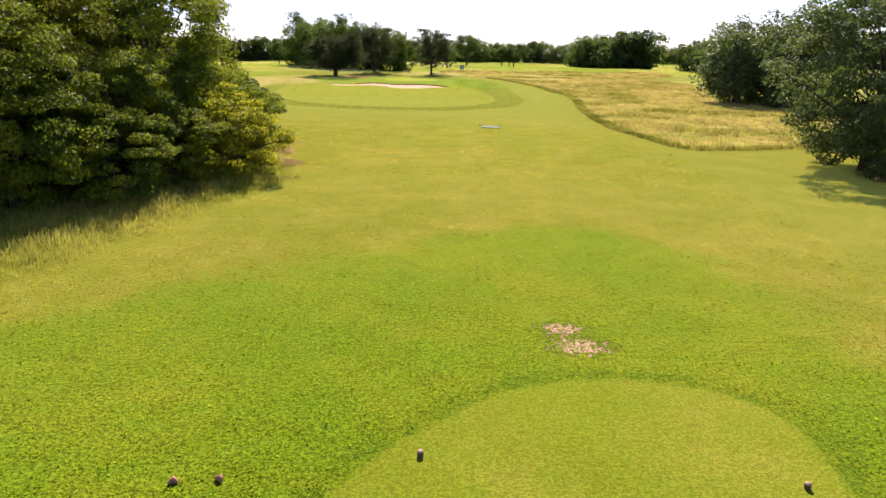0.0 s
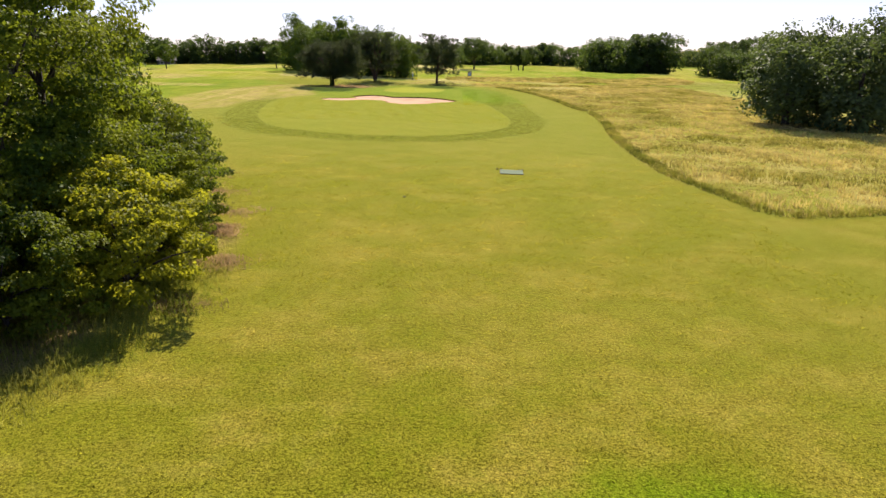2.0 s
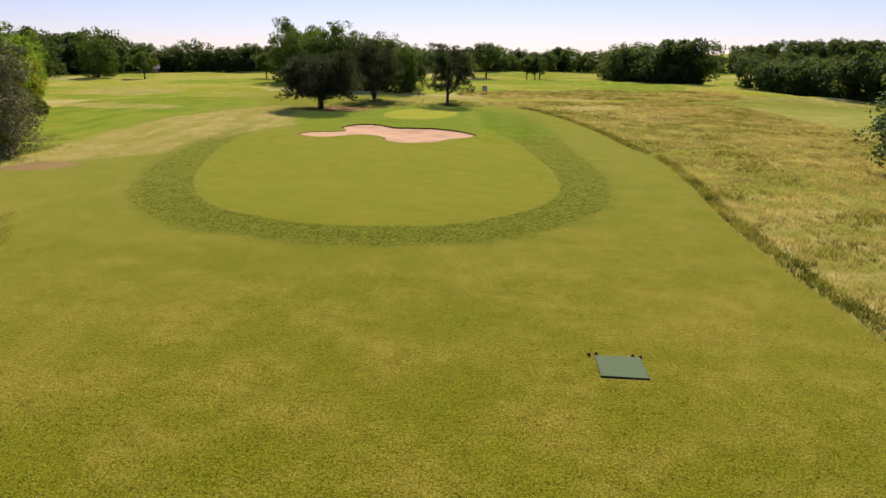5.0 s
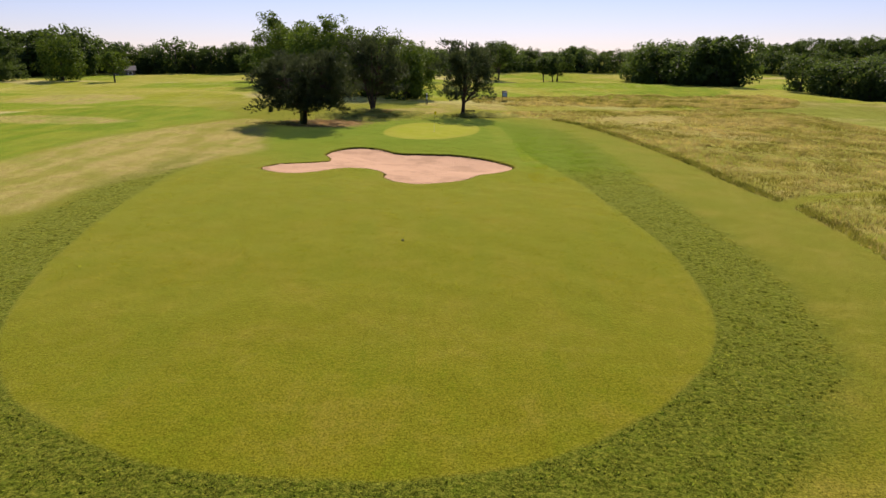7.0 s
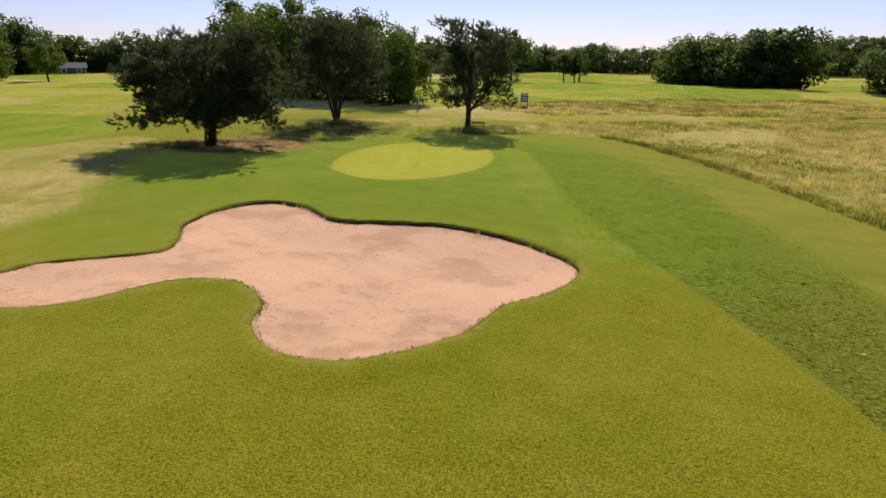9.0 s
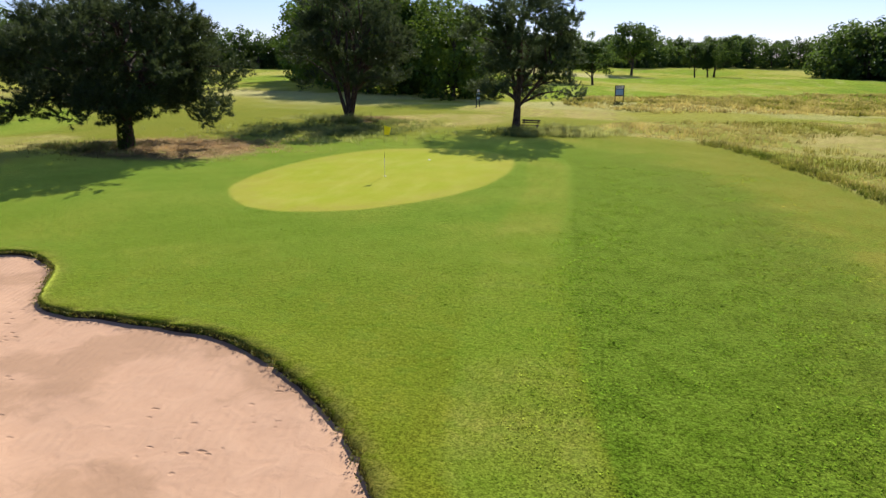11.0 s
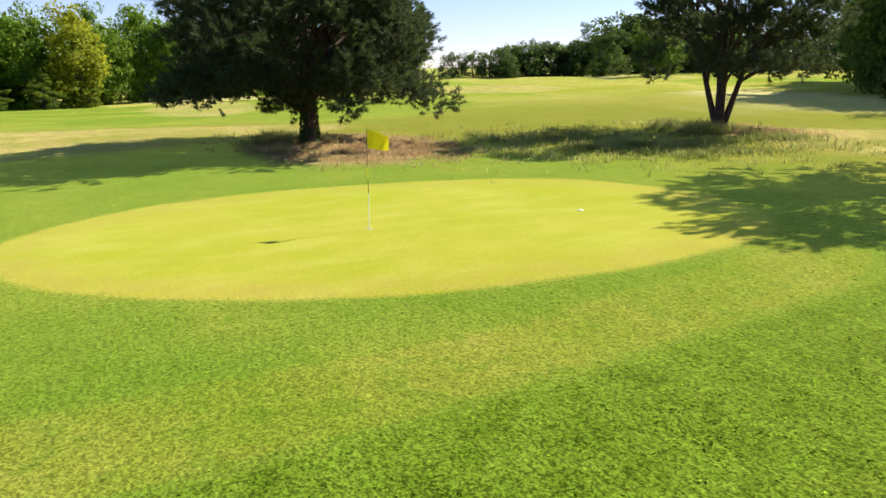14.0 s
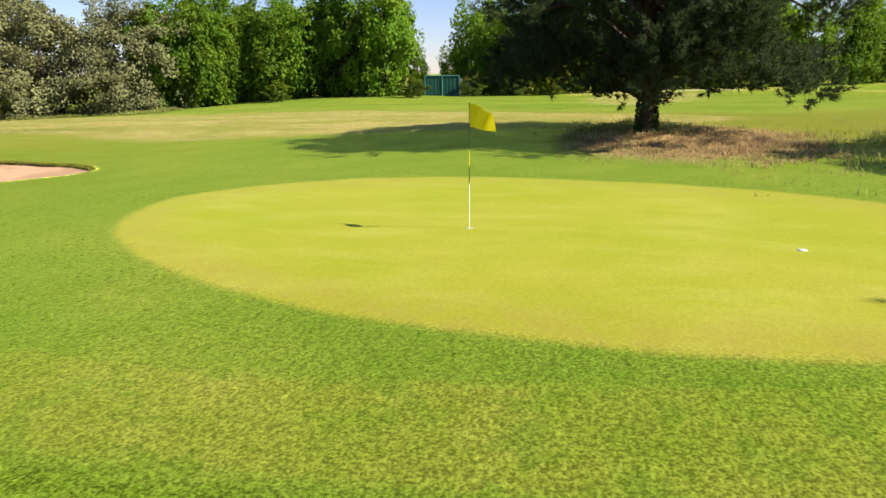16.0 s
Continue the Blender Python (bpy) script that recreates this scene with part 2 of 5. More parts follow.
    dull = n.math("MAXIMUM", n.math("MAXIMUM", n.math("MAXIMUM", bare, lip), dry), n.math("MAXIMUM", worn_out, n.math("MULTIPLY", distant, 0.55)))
    surface = n.pbr(col, 0.85, normal=nor, spec=0.0, sheen=n.math("SUBTRACT", 1.0, n.math("MULTIPLY", dull, 0.95)), tint=fuzz)
    if thru:
        surface = n.node("ShaderNodeMixShader", {0: thru, 1: surface, 2: n.node("ShaderNodeBsdfTranslucent", {0: n.scale_colour(col, 2.6)})})
    return n.done(surface)


def sand_material():
    n = Nodes("bunker_sand")
    p = n.pos()
    big, mid, fine = n.noise(0.35, 3, vec=p), n.noise(2.2, 5, 0.6, p, 0.6), n.noise(45, 2, vec=p)
    rake = n.node("ShaderNodeTexWave", {"Vector": p, "Scale": 1.7, "Distortion": 7.0, "Detail": 2.0, "Detail Scale": 0.5})
    damp = n.step(n.math("ADD", big, n.math("MULTIPLY", mid, 0.35)), 0.66, 0.80)
    col = n.mix(mid, (0.460, 0.268, 0.152), (0.550, 0.345, 0.208))
    col = n.mix(n.math("MULTIPLY", damp, 0.6), col, (0.33, 0.195, 0.105))
    h = n.math("ADD", n.math("MULTIPLY", rake, 0.13), n.math("ADD", n.math("MULTIPLY", mid, 0.7), n.math("MULTIPLY", fine, 0.12)))
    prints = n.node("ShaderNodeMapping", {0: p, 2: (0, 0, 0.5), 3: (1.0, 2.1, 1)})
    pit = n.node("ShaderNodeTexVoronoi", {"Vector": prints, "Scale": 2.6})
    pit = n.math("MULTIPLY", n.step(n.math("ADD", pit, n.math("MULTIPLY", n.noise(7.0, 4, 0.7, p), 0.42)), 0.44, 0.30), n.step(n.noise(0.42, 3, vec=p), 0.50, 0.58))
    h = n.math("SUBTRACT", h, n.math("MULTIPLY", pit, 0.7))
    # Shade inside the footprint hollows is put into the sand colour.
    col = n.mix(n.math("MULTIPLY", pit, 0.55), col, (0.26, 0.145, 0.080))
    return n.done(n.pbr(col, 0.95, normal=n.bump(h, 0.7, 0.06), spec=0.1))


def blade_material(name, root, tip, lit=0.4):
    """Grass blades: greener at the root, drier towards the tip."""
    n = Nodes(name)
    isl = n.node("ShaderNodeNewGeometry", out=8)
    up = n.attr("up")
    patch = n.noise(0.15, 4, vec=n.pos())
    f = n.math("ADD", n.math("MULTIPLY", up, 0.7), n.math("MULTIPLY", n.math("SUBTRACT", patch, 0.43), 3.0))
    c = n.mix(n.step(f, 0.0, 1.0), root, tip)
    sway = n.noise(0.55, 3, 0.6, n.node("ShaderNodeMapping", {0: n.pos(), 3: (1.3, 0.7, 0)}))
    c = n.scale_colour(c, n.math("ADD", n.math("ADD", n.math("MULTIPLY", isl, 0.30), 0.50), n.math("MULTIPLY", n.step(sway, 0.30, 0.70), 0.60)))
    t = n.node("ShaderNodeBsdfTranslucent", {0: c})
    return n.done(n.node("ShaderNodeMixShader", {0: lit, 1: n.pbr(c, 0.7, spec=0.2), 2: t}))


TURF, TURF_BLADES, SAND = turf_material(), turf_material("turf_blades", 0.6), sand_material()
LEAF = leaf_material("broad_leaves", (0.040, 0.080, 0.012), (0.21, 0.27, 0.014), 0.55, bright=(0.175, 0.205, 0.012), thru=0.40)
# Shaded and sunlit copies of the leaves: shade and sun put into the tone.
LEAF_MID = leaf_material("shade_toned_leaves", (0.076, 0.132, 0.022), (0.14, 0.21, 0.018), 0.45, bright=(0.130, 0.185, 0.018), thru=0.32)
LEAF_WEST = leaf_material("sun_toned_leaves", (0.098, 0.185, 0.016), (0.27, 0.41, 0.016), 0.5, bright=(0.150, 0.225, 0.016), thru=0.38)
LEAF_YELLOW = leaf_material("young_leaves", (0.165, 0.195, 0.014), (0.44, 0.44, 0.02), 0.3)
# Sunny copy of LEAF, with yellow sunlight put into its colour.
LEAF_GOLD = leaf_material("gold_sun_toned_leaves", (0.066, 0.100, 0.012), (0.24, 0.27, 0.014), 0.55, bright=(0.17, 0.185, 0.012), thru=0.36)
LEAF_DARK = leaf_material("dark_leaves", (0.042, 0.072, 0.020), (0.11, 0.165, 0.024), 0.4)
LEAF_GREY = leaf_material("silvery_leaves", (0.070, 0.100, 0.034), (0.13, 0.18, 0.034), 0.5, thru=0.3)
NEEDLE = leaf_material("pine_needles", (0.052, 0.076, 0.033), (0.110, 0.138, 0.042), 0.6, 0.5, thru=0.34)
NEEDLE_WARM = leaf_material("conifer_needles", (0.185, 0.185, 0.078), (0.15, 0.14, 0.05), 0.5, 0.65, thru=0.16)
BARK = bark_material("grey_bark", (0.110, 0.090, 0.070), (0.030, 0.024, 0.018))
PINE_BARK = bark_material("pine_bark", (0.120, 0.080, 0.058), (0.028, 0.020, 0.015))
HAY = blade_material("meadow_grass", (0.21, 0.205, 0.020), (0.58, 0.46, 0.135))
LONG_GREEN = blade_material("long_green_grass", (0.17, 0.205, 0.018), (0.40, 0.37, 0.070), 0.45)
RIM_GREEN = blade_material("rim_grass", (0.085, 0.105, 0.012), (0.215, 0.195, 0.030), 0.3)
EDGE_GREEN = blade_material("dark_long_grass", (0.095, 0.125, 0.010), (0.300, 0.280, 0.040), 0.4)
DULL_GREEN = blade_material("grey_green_grass", (0.125, 0.165, 0.028), (0.440, 0.430, 0.120), 0.5)
CLOTH = leaf_material("flag_cloth", (0.82, 0.72, 0.012), (0.88, 0.82, 0.015), 0.06, 0.7, thru=0.22)
WHITE = simple("white_paint", (0.75, 0.75, 0.73), 0.5, var=0.1)
YELLOW = simple("yellow_cloth", (0.72, 0.62, 0.012), 0.7, var=0.12)
BLACK = simple("black_paint", (0.015, 0.015, 0.015), 0.5)
WOOD = simple("weathered_wood", (0.085, 0.060, 0.042), 0.85, var=0.4, scale=9)
STEEL = simple("dark_steel", (0.030, 0.032, 0.036), 0.45, 0.6)


# ---- geometry helpers ----
def mesh_of(name, verts, faces, material=None, smooth=False, **attrs):
    """A mesh from an array of vertices and an array of faces that all have as many corners."""
    verts, faces = np.asarray(verts, np.float32), np.asarray(faces, np.int32)
    me = bpy.data.meshes.new(name)
    me.vertices.add(len(verts))
    me.vertices.foreach_set("co", verts.ravel())
    me.loops.add(faces.size)
    me.loops.foreach_set("vertex_index", faces.ravel())
    me.polygons.add(len(faces))
    me.polygons.foreach_set("loop_start", np.arange(len(faces), dtype=np.int32) * faces.shape[1])
    for key, values in attrs.items():
        me.attributes.new(key, "FLOAT", "POINT").data.foreach_set("value", np.asarray(values, np.float32))
    me.update(calc_edges=True)
    if smooth:
        me.shade_smooth()
    if material:
        me.materials.append(material)
    return me


def part(name, data, material, parent, label="", m=None):
    """One mesh object under a thing or a part, from a bmesh or a mesh."""
    if isinstance(data, bmesh.types.BMesh):
        me = bpy.data.meshes.new(name)
        data.to_mesh(me)
        data.free()
        data = me
    if material and not data.materials:
        data.materials.append(material)
    ob = new(name, data)
    ob.parent = parent
    if m is not None:
        ob.matrix_basis = m
    return tagged(ob, label)


def thing(name, m, label, category, group="", kind=""):
    ob = new(name)
    ob.empty_display_size = 0.3
    ob.matrix_basis = m
    return tagged(ob, label, category, group, kind)


def box(sx, sy, sz, at=(0, 0, 0), bevel=0.01, bm=None, turn=None):
    """A bevelled block, centred at a place."""
    b = bmesh.new()
    bmesh.ops.create_cube(b, size=1)
    bmesh.ops.scale(b, vec=(sx, sy, sz), verts=b.verts)
    if bevel:
        bmesh.ops.bevel(b, geom=b.edges[:], offset=bevel, segments=2, affect="EDGES", profile=0.6)
    m = Matrix.Translation(at) @ (turn or Matrix())
    bmesh.ops.transform(b, matrix=m, verts=b.verts)
    if bm is None:
        return b
    me = bpy.data.meshes.new("tmp")
    b.to_mesh(me)
    b.free()
    bm.from_mesh(me)
    bpy.data.meshes.remove(me)
    return bm


def tube(points, radii, sides=7, seed=0, rough=0.0):
    """A bent, tapered tube as arrays."""
    pts, rad = np.asarray(points, float), np.asarray(radii, float)
    rng = np.random.default_rng(seed)
    d = np.gradient(pts, axis=0)
    d /= np.linalg.norm(d, axis=1, keepdims=True) + 1e-9
    ref = np.where(np.abs(d[:, 2:3]) > 0.9, [[1.0, 0, 0]], [[0, 0, 1.0]])
    u = np.cross(d, ref)
    u /= np.linalg.norm(u, axis=1, keepdims=True) + 1e-9
    w = np.cross(d, u)
    a = np.linspace(0, 2 * np.pi, sides, endpoint=False)
    r = rad[:, None] * (1 + rough * rng.standard_normal((len(pts), sides)))
    v = pts[:, None] + r[..., None] * (np.cos(a)[None, :, None] * u[:, None] + np.sin(a)[None, :, None] * w[:, None])
    n = len(pts)
    i, j = np.meshgrid(np.arange(n - 1), np.arange(sides), indexing="ij")
    k = (j + 1) % sides
    f = np.stack([i * sides + j, i * sides + k, (i + 1) * sides + k, (i + 1) * sides + j], -1).reshape(-1, 4)
    return v.reshape(-1, 3), f


def joined(pieces):
    vs, fs, n = [], [], 0
    for v, f in pieces:
        vs.append(v)
        fs.append(f + n)
        n += len(v)
    return np.concatenate(vs), np.concatenate(fs)


def unit(a):
    return a / (np.linalg.norm(a, axis=-1, keepdims=True) + 1e-9)


def leaf_cards(rng, places, facing, size, aspect=0.62):
    """Folded leaf blades at the places, turned roughly to their facing: two triangles each."""
    n = len(places)
    nor = unit(facing + 0.55 * rng.standard_normal((n, 3)))
    along = unit(np.cross(nor, rng.standard_normal((n, 3))))
    side = np.cross(nor, along)
    s = size * rng.uniform(0.65, 1.35, (n, 1))
    a, c = places - along * s * 0.5, places + along * s * 0.5 - nor * s * 0.10
    b = places + side * s * aspect * 0.5 + nor * s * 0.14 + along * s * 0.06
    d = places - side * s * aspect * 0.5 + nor * s * 0.14 + along * s * 0.06
    v = np.stack([a, b, c, d], 1).reshape(-1, 3)
    i = np.arange(n) * 4
    f = np.stack([np.stack([i, i + 1, i + 2], -1), np.stack([i, i + 2, i + 3], -1)], 1).reshape(-1, 3)
    return v, f


def waves(x, y, scale, seed, octaves=3):
    """Smooth hills and hollows without a lattice, about -1 to 1."""
    rng = np.random.default_rng(seed)
    out, amp, total = 0 * x, 1.0, 0.0
    for _ in range(octaves):
        for _ in range(4):
            a, ph = rng.uniform(0, 2 * np.pi), rng.uniform(0, 2 * np.pi)
            k = 2 * np.pi / scale * rng.uniform(0.7, 1.4)
            out = out + amp * np.sin(k * (np.cos(a) * x + np.sin(a) * y) + ph) / 2.2
        total += amp
        scale, amp = scale / 2.1, amp * 0.5
    return out / total


def bush_clusters(rng, count, centre, radii, lumps=0.28, floor=-1.0, square=2.0):
    """Clump centres in the outer shell of a lumpy egg."""
    d = unit(rng.standard_normal((count * 2, 3)))
    d = d[d[:, 2] > floor][:count]
    full = d / ((np.hypot(d[:, 0], d[:, 1]) ** square + np.abs(d[:, 2]) ** square) ** (1 / square))[:, None]
    ph = rng.uniform(0, 6.28, 6)
    bump = np.sin(3.1 * d[:, 0] + ph[0]) * np.sin(2.7 * d[:, 1] + ph[1]) + 0.7 * np.sin(6 * d[:, 2] + ph[2]) * np.sin(5 * d[:, 0] + ph[3])
    r = (rng.uniform(0.35, 1.0, len(d)) ** 0.45) * (1 + lumps * bump)
    return np.asarray(centre) + full * r[:, None] * np.asarray(radii), d


def broad_tree(seed, height, radius, clear, leaves, leaf, trunk=0.22, clumps=110, lumps=0.28, square=2.0, spray=0.27, flat=0.8, limbs=16):
    """Meshes of a broad-leaved tree: a trunk with limbs, and a crown of leaf clumps."""
    rng = np.random.default_rng(seed)
    mid = (height + clear) / 2
    cen, d = bush_clusters(rng, clumps, (0, 0, mid), (radius, radius, (height - clear) / 2), lumps, -1.0, square)
    pieces = []
    bend = rng.normal(0, 0.25, 2)
    top = height * 0.8
    zz = np.linspace(-0.3, top, 9)
    axis = np.stack([bend[0] * np.sin(zz / top * 2.4), bend[1] * np.sin(zz / top * 3.1), zz], -1)
    pieces.append(tube(axis, trunk * (1.35 - 1.15 * np.linspace(0, 1, 9) ** 0.7), 8, seed, 0.05))
    for c in cen[rng.choice(len(cen), limbs, replace=False)]:
        z0 = np.clip(c[2] * rng.uniform(0.3, 0.7), 0.15 * height, top * 0.9)
        k = np.interp(z0, zz, np.arange(9))
        s = np.array([np.interp(z0, zz, axis[:, 0]), np.interp(z0, zz, axis[:, 1]), z0])
        t = np.linspace(0, 1, 6)[:, None]
        path = s + (c - s) * t + np.array([0, 0, 0.25]) * np.sin(np.pi * t) * rng.uniform(-0.5, 1.2)
        pieces.append(tube(path, trunk * 0.42 * (1.05 - t[:, 0]) * (1 - 0.07 * k) + 0.012, 5, seed))
    per = leaves // len(cen)
    size = rng.uniform(0.7, 1.25, len(cen)) * radius * spray
    off = unit(rng.standard_normal((len(cen), per, 3))) * rng.uniform(0.15, 1, (len(cen), per, 1)) ** 0.5
    off[..., 2] *= flat
    p = cen[:, None] + off * size[:, None, None]
    face = unit(0.6 * off + 0.6 * d[:, None] + np.array([0, 0, 0.7]))
    p = p.reshape(-1, 3)
    keep = p[:, 2] > 0.05
    v, f = leaf_cards(rng, p[keep], face.reshape(-1, 3)[keep], leaf)
    return joined(pieces), (v, f)


def plant_tree(name, meshes, m, label, category, leaf_mat, bark=None, group="", kind=""):
    ob = thing(name, m, label, category, group, kind)
    (tv, tf), (lv, lf) = meshes
    part("trunk", mesh_of("trunk", tv, tf, bark or BARK, True), None, ob)
    part("crown", mesh_of("crown", lv, lf, leaf_mat), None, ob)
    return ob


def needle_tufts(rng, places, facing, length, blades=12, width=0.04, spread=0.75):
    """Bunches of pine needles: thin triangles fanning out of each place."""
    n = len(places)
    d = unit(facing[:, None] + spread * rng.standard_normal((n, blades, 3)))
    s = np.cross(d, rng.standard_normal((n, blades, 3)))
    s = unit(s) * width * 0.5
    ln = length * rng.uniform(0.7, 1.25, (n, blades, 1))
    base = places[:, None] + d * 0.02
    v = np.stack([base - s, base + s, base + d * ln + s * 0.3], 2).reshape(-1, 3)
    return v, np.arange(len(v)).reshape(-1, 3)


def pine_tree(seed, stems, centre, radii, clumps, shoots, square=2.3, lumps=0.22, limbs=46, low=0.8, pad=0.8, skirt=(), needle=0.22, width=0.032):
    """A pine: stems (end x, end y, end height, start height, radius), limbs, and a crown of pads made of needle brushes."""
    rng = np.random.default_rng(seed)
    pieces, axes = [], []
    for ex, ey, ez, z0, r in stems:
        t = np.linspace(0, 1, 11)
        bow = np.sin(t * np.pi) * 0.25 * rng.uniform(-1, 1)
        ax = np.stack([ex * t ** 0.9 + bow, ey * t ** 0.9 + bow * 0.5, z0 + (ez - z0) * t], -1)
        flare = 1 + (0.5 * np.exp(-t * 9) if z0 <= 0 else 0)
        pieces.append(tube(ax, r * flare * (1.0 - 0.86 * t), 9, seed, 0.07))
        axes.append(ax)
    cen, d = bush_clusters(rng, clumps, centre, radii, lumps, -1.0, square)
    keep = cen[:, 2] > low
    cen, d = cen[keep], d[keep]
    for count, r0, r1, z0, z1 in skirt:
        a, r = rng.uniform(0, 2 * np.pi, count), rng.uniform(r0, r1, count)
        cen = np.concatenate([cen, np.stack([r * np.cos(a), r * np.sin(a), rng.uniform(z0, z1, count)], -1)])
        d = np.concatenate([d, np.stack([np.cos(a), np.sin(a), -0.6 + 0 * a], -1)])
    # crooked limbs that rise from a stem and droop a little at the end
    for c in cen[rng.choice(len(cen), min(limbs, len(cen)), replace=False)]:
        ax = axes[int(np.argmin([np.hypot(*(a[5, :2] - c[:2])) + rng.uniform(0, 1.2) for a in axes]))]
        z = np.clip(c[2] * rng.uniform(0.55, 0.85), max(ax[0, 2] + 0.4, 1.2), ax[-1, 2])
        s = np.array([np.interp(z, ax[:, 2], ax[:, 0]), np.interp(z, ax[:, 2], ax[:, 1]), z])
        t = np.linspace(0, 1, 8)[:, None]
        ln = np.linalg.norm(c - s)
        wander = np.cumsum(rng.normal(0, 0.025 * ln, (8, 3)), 0) * np.sin(t * np.pi)
        path = s + (c - s) * t + wander + np.array([0, 0, 0.10]) * ln * np.sin(np.pi * t)
        pieces.append(tube(path, (0.017 * ln + 0.018) * (1.12 - t[:, 0]), 5, seed))
    # each pad is a flat cushion of shoots that turn up and outwards
    size = pad * rng.uniform(0.6, 1.25, len(cen))
    off = unit(rng.standard_normal((len(cen), shoots, 3))) * rng.uniform(0.1, 1, (len(cen), shoots, 1)) ** 0.5
    off[..., 2] *= 0.50
    p = (cen[:, None] + off * size[:, None, None]).reshape(-1, 3)
    out = np.repeat(d, shoots, 0) * [1, 1, 0.2]
    grow = unit(0.85 * unit(off.reshape(-1, 3)) + 0.45 * out + np.array([0, 0, 0.60]))
    shaft = rng.uniform(0.15, 0.42, (len(p), 1))
    places = np.concatenate([p + grow * shaft * k for k in (0.2, 0.6, 1.0)])
    return joined(pieces), needle_tufts(rng, places, np.concatenate([grow] * 3), needle, 13, width, 0.52)


# ---- the shape of the course ----
def loop(points, steps=8):
    """A smooth closed outline through a few corners."""
    p = np.asarray(points, float)
    a, b, c, d = np.roll(p, 1, 0), p, np.roll(p, -1, 0), np.roll(p, -2, 0)
    t = np.linspace(0, 1, steps, endpoint=False)[None, :, None]
    a, b, c, d = a[:, None], b[:, None], c[:, None], d[:, None]
    q = 0.5 * (2 * b + (c - a) * t + (2 * a - 5 * b + 4 * c - d) * t ** 2 + (3 * b - a - 3 * c + d) * t ** 3)
    return q.reshape(-1, 2)


def outside(outline, x, y, near=60.0):
    """Signed distance to an outline: negative inside, held at near far away."""
    x, y = np.asarray(x, float), np.asarray(y, float)
    near = float(near)
    out = np.full(x.shape, near)
    lo, hi = outline.min(0) - near, outline.max(0) + near
    m = (x > lo[0]) & (x < hi[0]) & (y > lo[1]) & (y < hi[1])
    px, py = x[m], y[m]
    best, inside = np.full(px.shape, near), np.zeros(px.shape, bool)
    for (x0, y0), (x1, y1) in zip(outline, np.roll(outline, -1, 0)):
        ex, ey = x1 - x0, y1 - y0
        t = np.clip(((px - x0) * ex + (py - y0) * ey) / (ex * ex + ey * ey + 1e-12), 0, 1)
        best = np.minimum(best, np.hypot(px - x0 - t * ex, py - y0 - t * ey))
        inside ^= ((y0 > py) != (y1 > py)) & (px < ex * (py - y0) / (ey if abs(ey) > 1e-9 else 1e-9) + x0)
    out[m] = np.where(inside, -best, best)
    return out


GREEN = loop([(-9.6, 132.3), (-12.0, 135.2), (-12.3, 139.0), (-11.7, 143.4), (-9.3, 147.6), (-5.5, 149.0), (-2.6, 147.2), (-2.0, 143.2), (-2.6, 138.8), (-4.2, 135.0), (-6.6, 132.6)])
FAIR = loop([(-7, 74.2), (-3.2, 74.8), (0.4, 77.2), (3.4, 81.0), (5.2, 86.2), (5.7, 94.0), (4.9, 104.0), (4.2, 110.5), (3.0, 117.0), (2.0, 123.0), (1.4, 131.0), (1.0, 140.0), (0.2, 147.5), (-3, 152.5), (-11, 152), (-17, 142), (-21, 128), (-23.8, 112), (-22.6, 97), (-19.8, 85), (-16.2, 78), (-11.5, 74.8)])
RING = loop([(-7, 70.0), (-1.5, 71.0), (2.2, 73.4), (5.8, 77.8), (8.3, 83), (9.8, 92.5), (9.6, 104), (9.2, 115), (9.0, 128), (8.0, 141), (3.5, 150), (-2, 153.5), (-12, 153), (-19, 142), (-23, 130), (-27, 112), (-25.5, 92), (-22.8, 81), (-17.5, 73.6), (-11.5, 70.6)])
BUNKER = loop([(-18.6, 112.0), (-18.0, 114.2), (-16.4, 115.3), (-14.7, 116.3), (-14.7, 118.2), (-15.6, 121.2), (-15.2, 124.4), (-13.5, 126.1), (-11.3, 125.0), (-9.6, 122.7), (-7.3, 122.3), (-4.8, 121.9), (-2.6, 120.5), (-0.9, 118.7), (0.1, 116.4), (-0.9, 113.9), (-2.7, 112.2), (-4.0, 109.9), (-6.4, 108.1), (-8.3, 108.3), (-9.4, 109.9), (-9.7, 111.8), (-11.0, 113.5), (-12.9, 113.3), (-14.6, 111.2), (-16.6, 110.4)], 12)
TEE = loop([(-3.2, 4.0), (-1.6, 8.6), (0.6, 11.4), (2.4, 12.3), (4.2, 12.3), (5.5, 11.6), (5.9, 10.0), (5.2, 6.0), (3.5, 0.0), (-3, -8), (-7, -6)])
APRON = loop([(-11, 10), (-8, 15.5), (-4.5, 18.8), (-2.4, 21.2), (1.7, 24.0), (5.0, 24.0), (7.6, 21.8), (8.6, 17.5), (9, 10), (9, -10), (-12, -10)])
MEADOW = loop([(15.6, 47.4), (14.3, 52), (13.3, 58), (13.2, 66), (13.9, 78), (15.6, 91), (16.4, 103), (15.5, 112), (14.8, 125), (12.6, 141), (8.8, 155), (1.5, 161.5), (4, 169), (14, 172), (28, 178), (52, 196), (68, 214), (95, 190), (92, 150), (84, 110), (52, 60), (30, 52), (20.5, 48)])
STRIP = loop([(0.2, 146), (0.9, 138), (1.1, 130), (1.6, 124), (2.6, 118), (0.6, 118), (-0.4, 124), (-1.0, 131), (-0.8, 139), (-1.6, 147)])
LUSH = loop([(7.5, 118), (7.0, 136), (5, 146), (1, 154), (-14, 152), (-24, 136), (-20, 118), (-6, 112)])
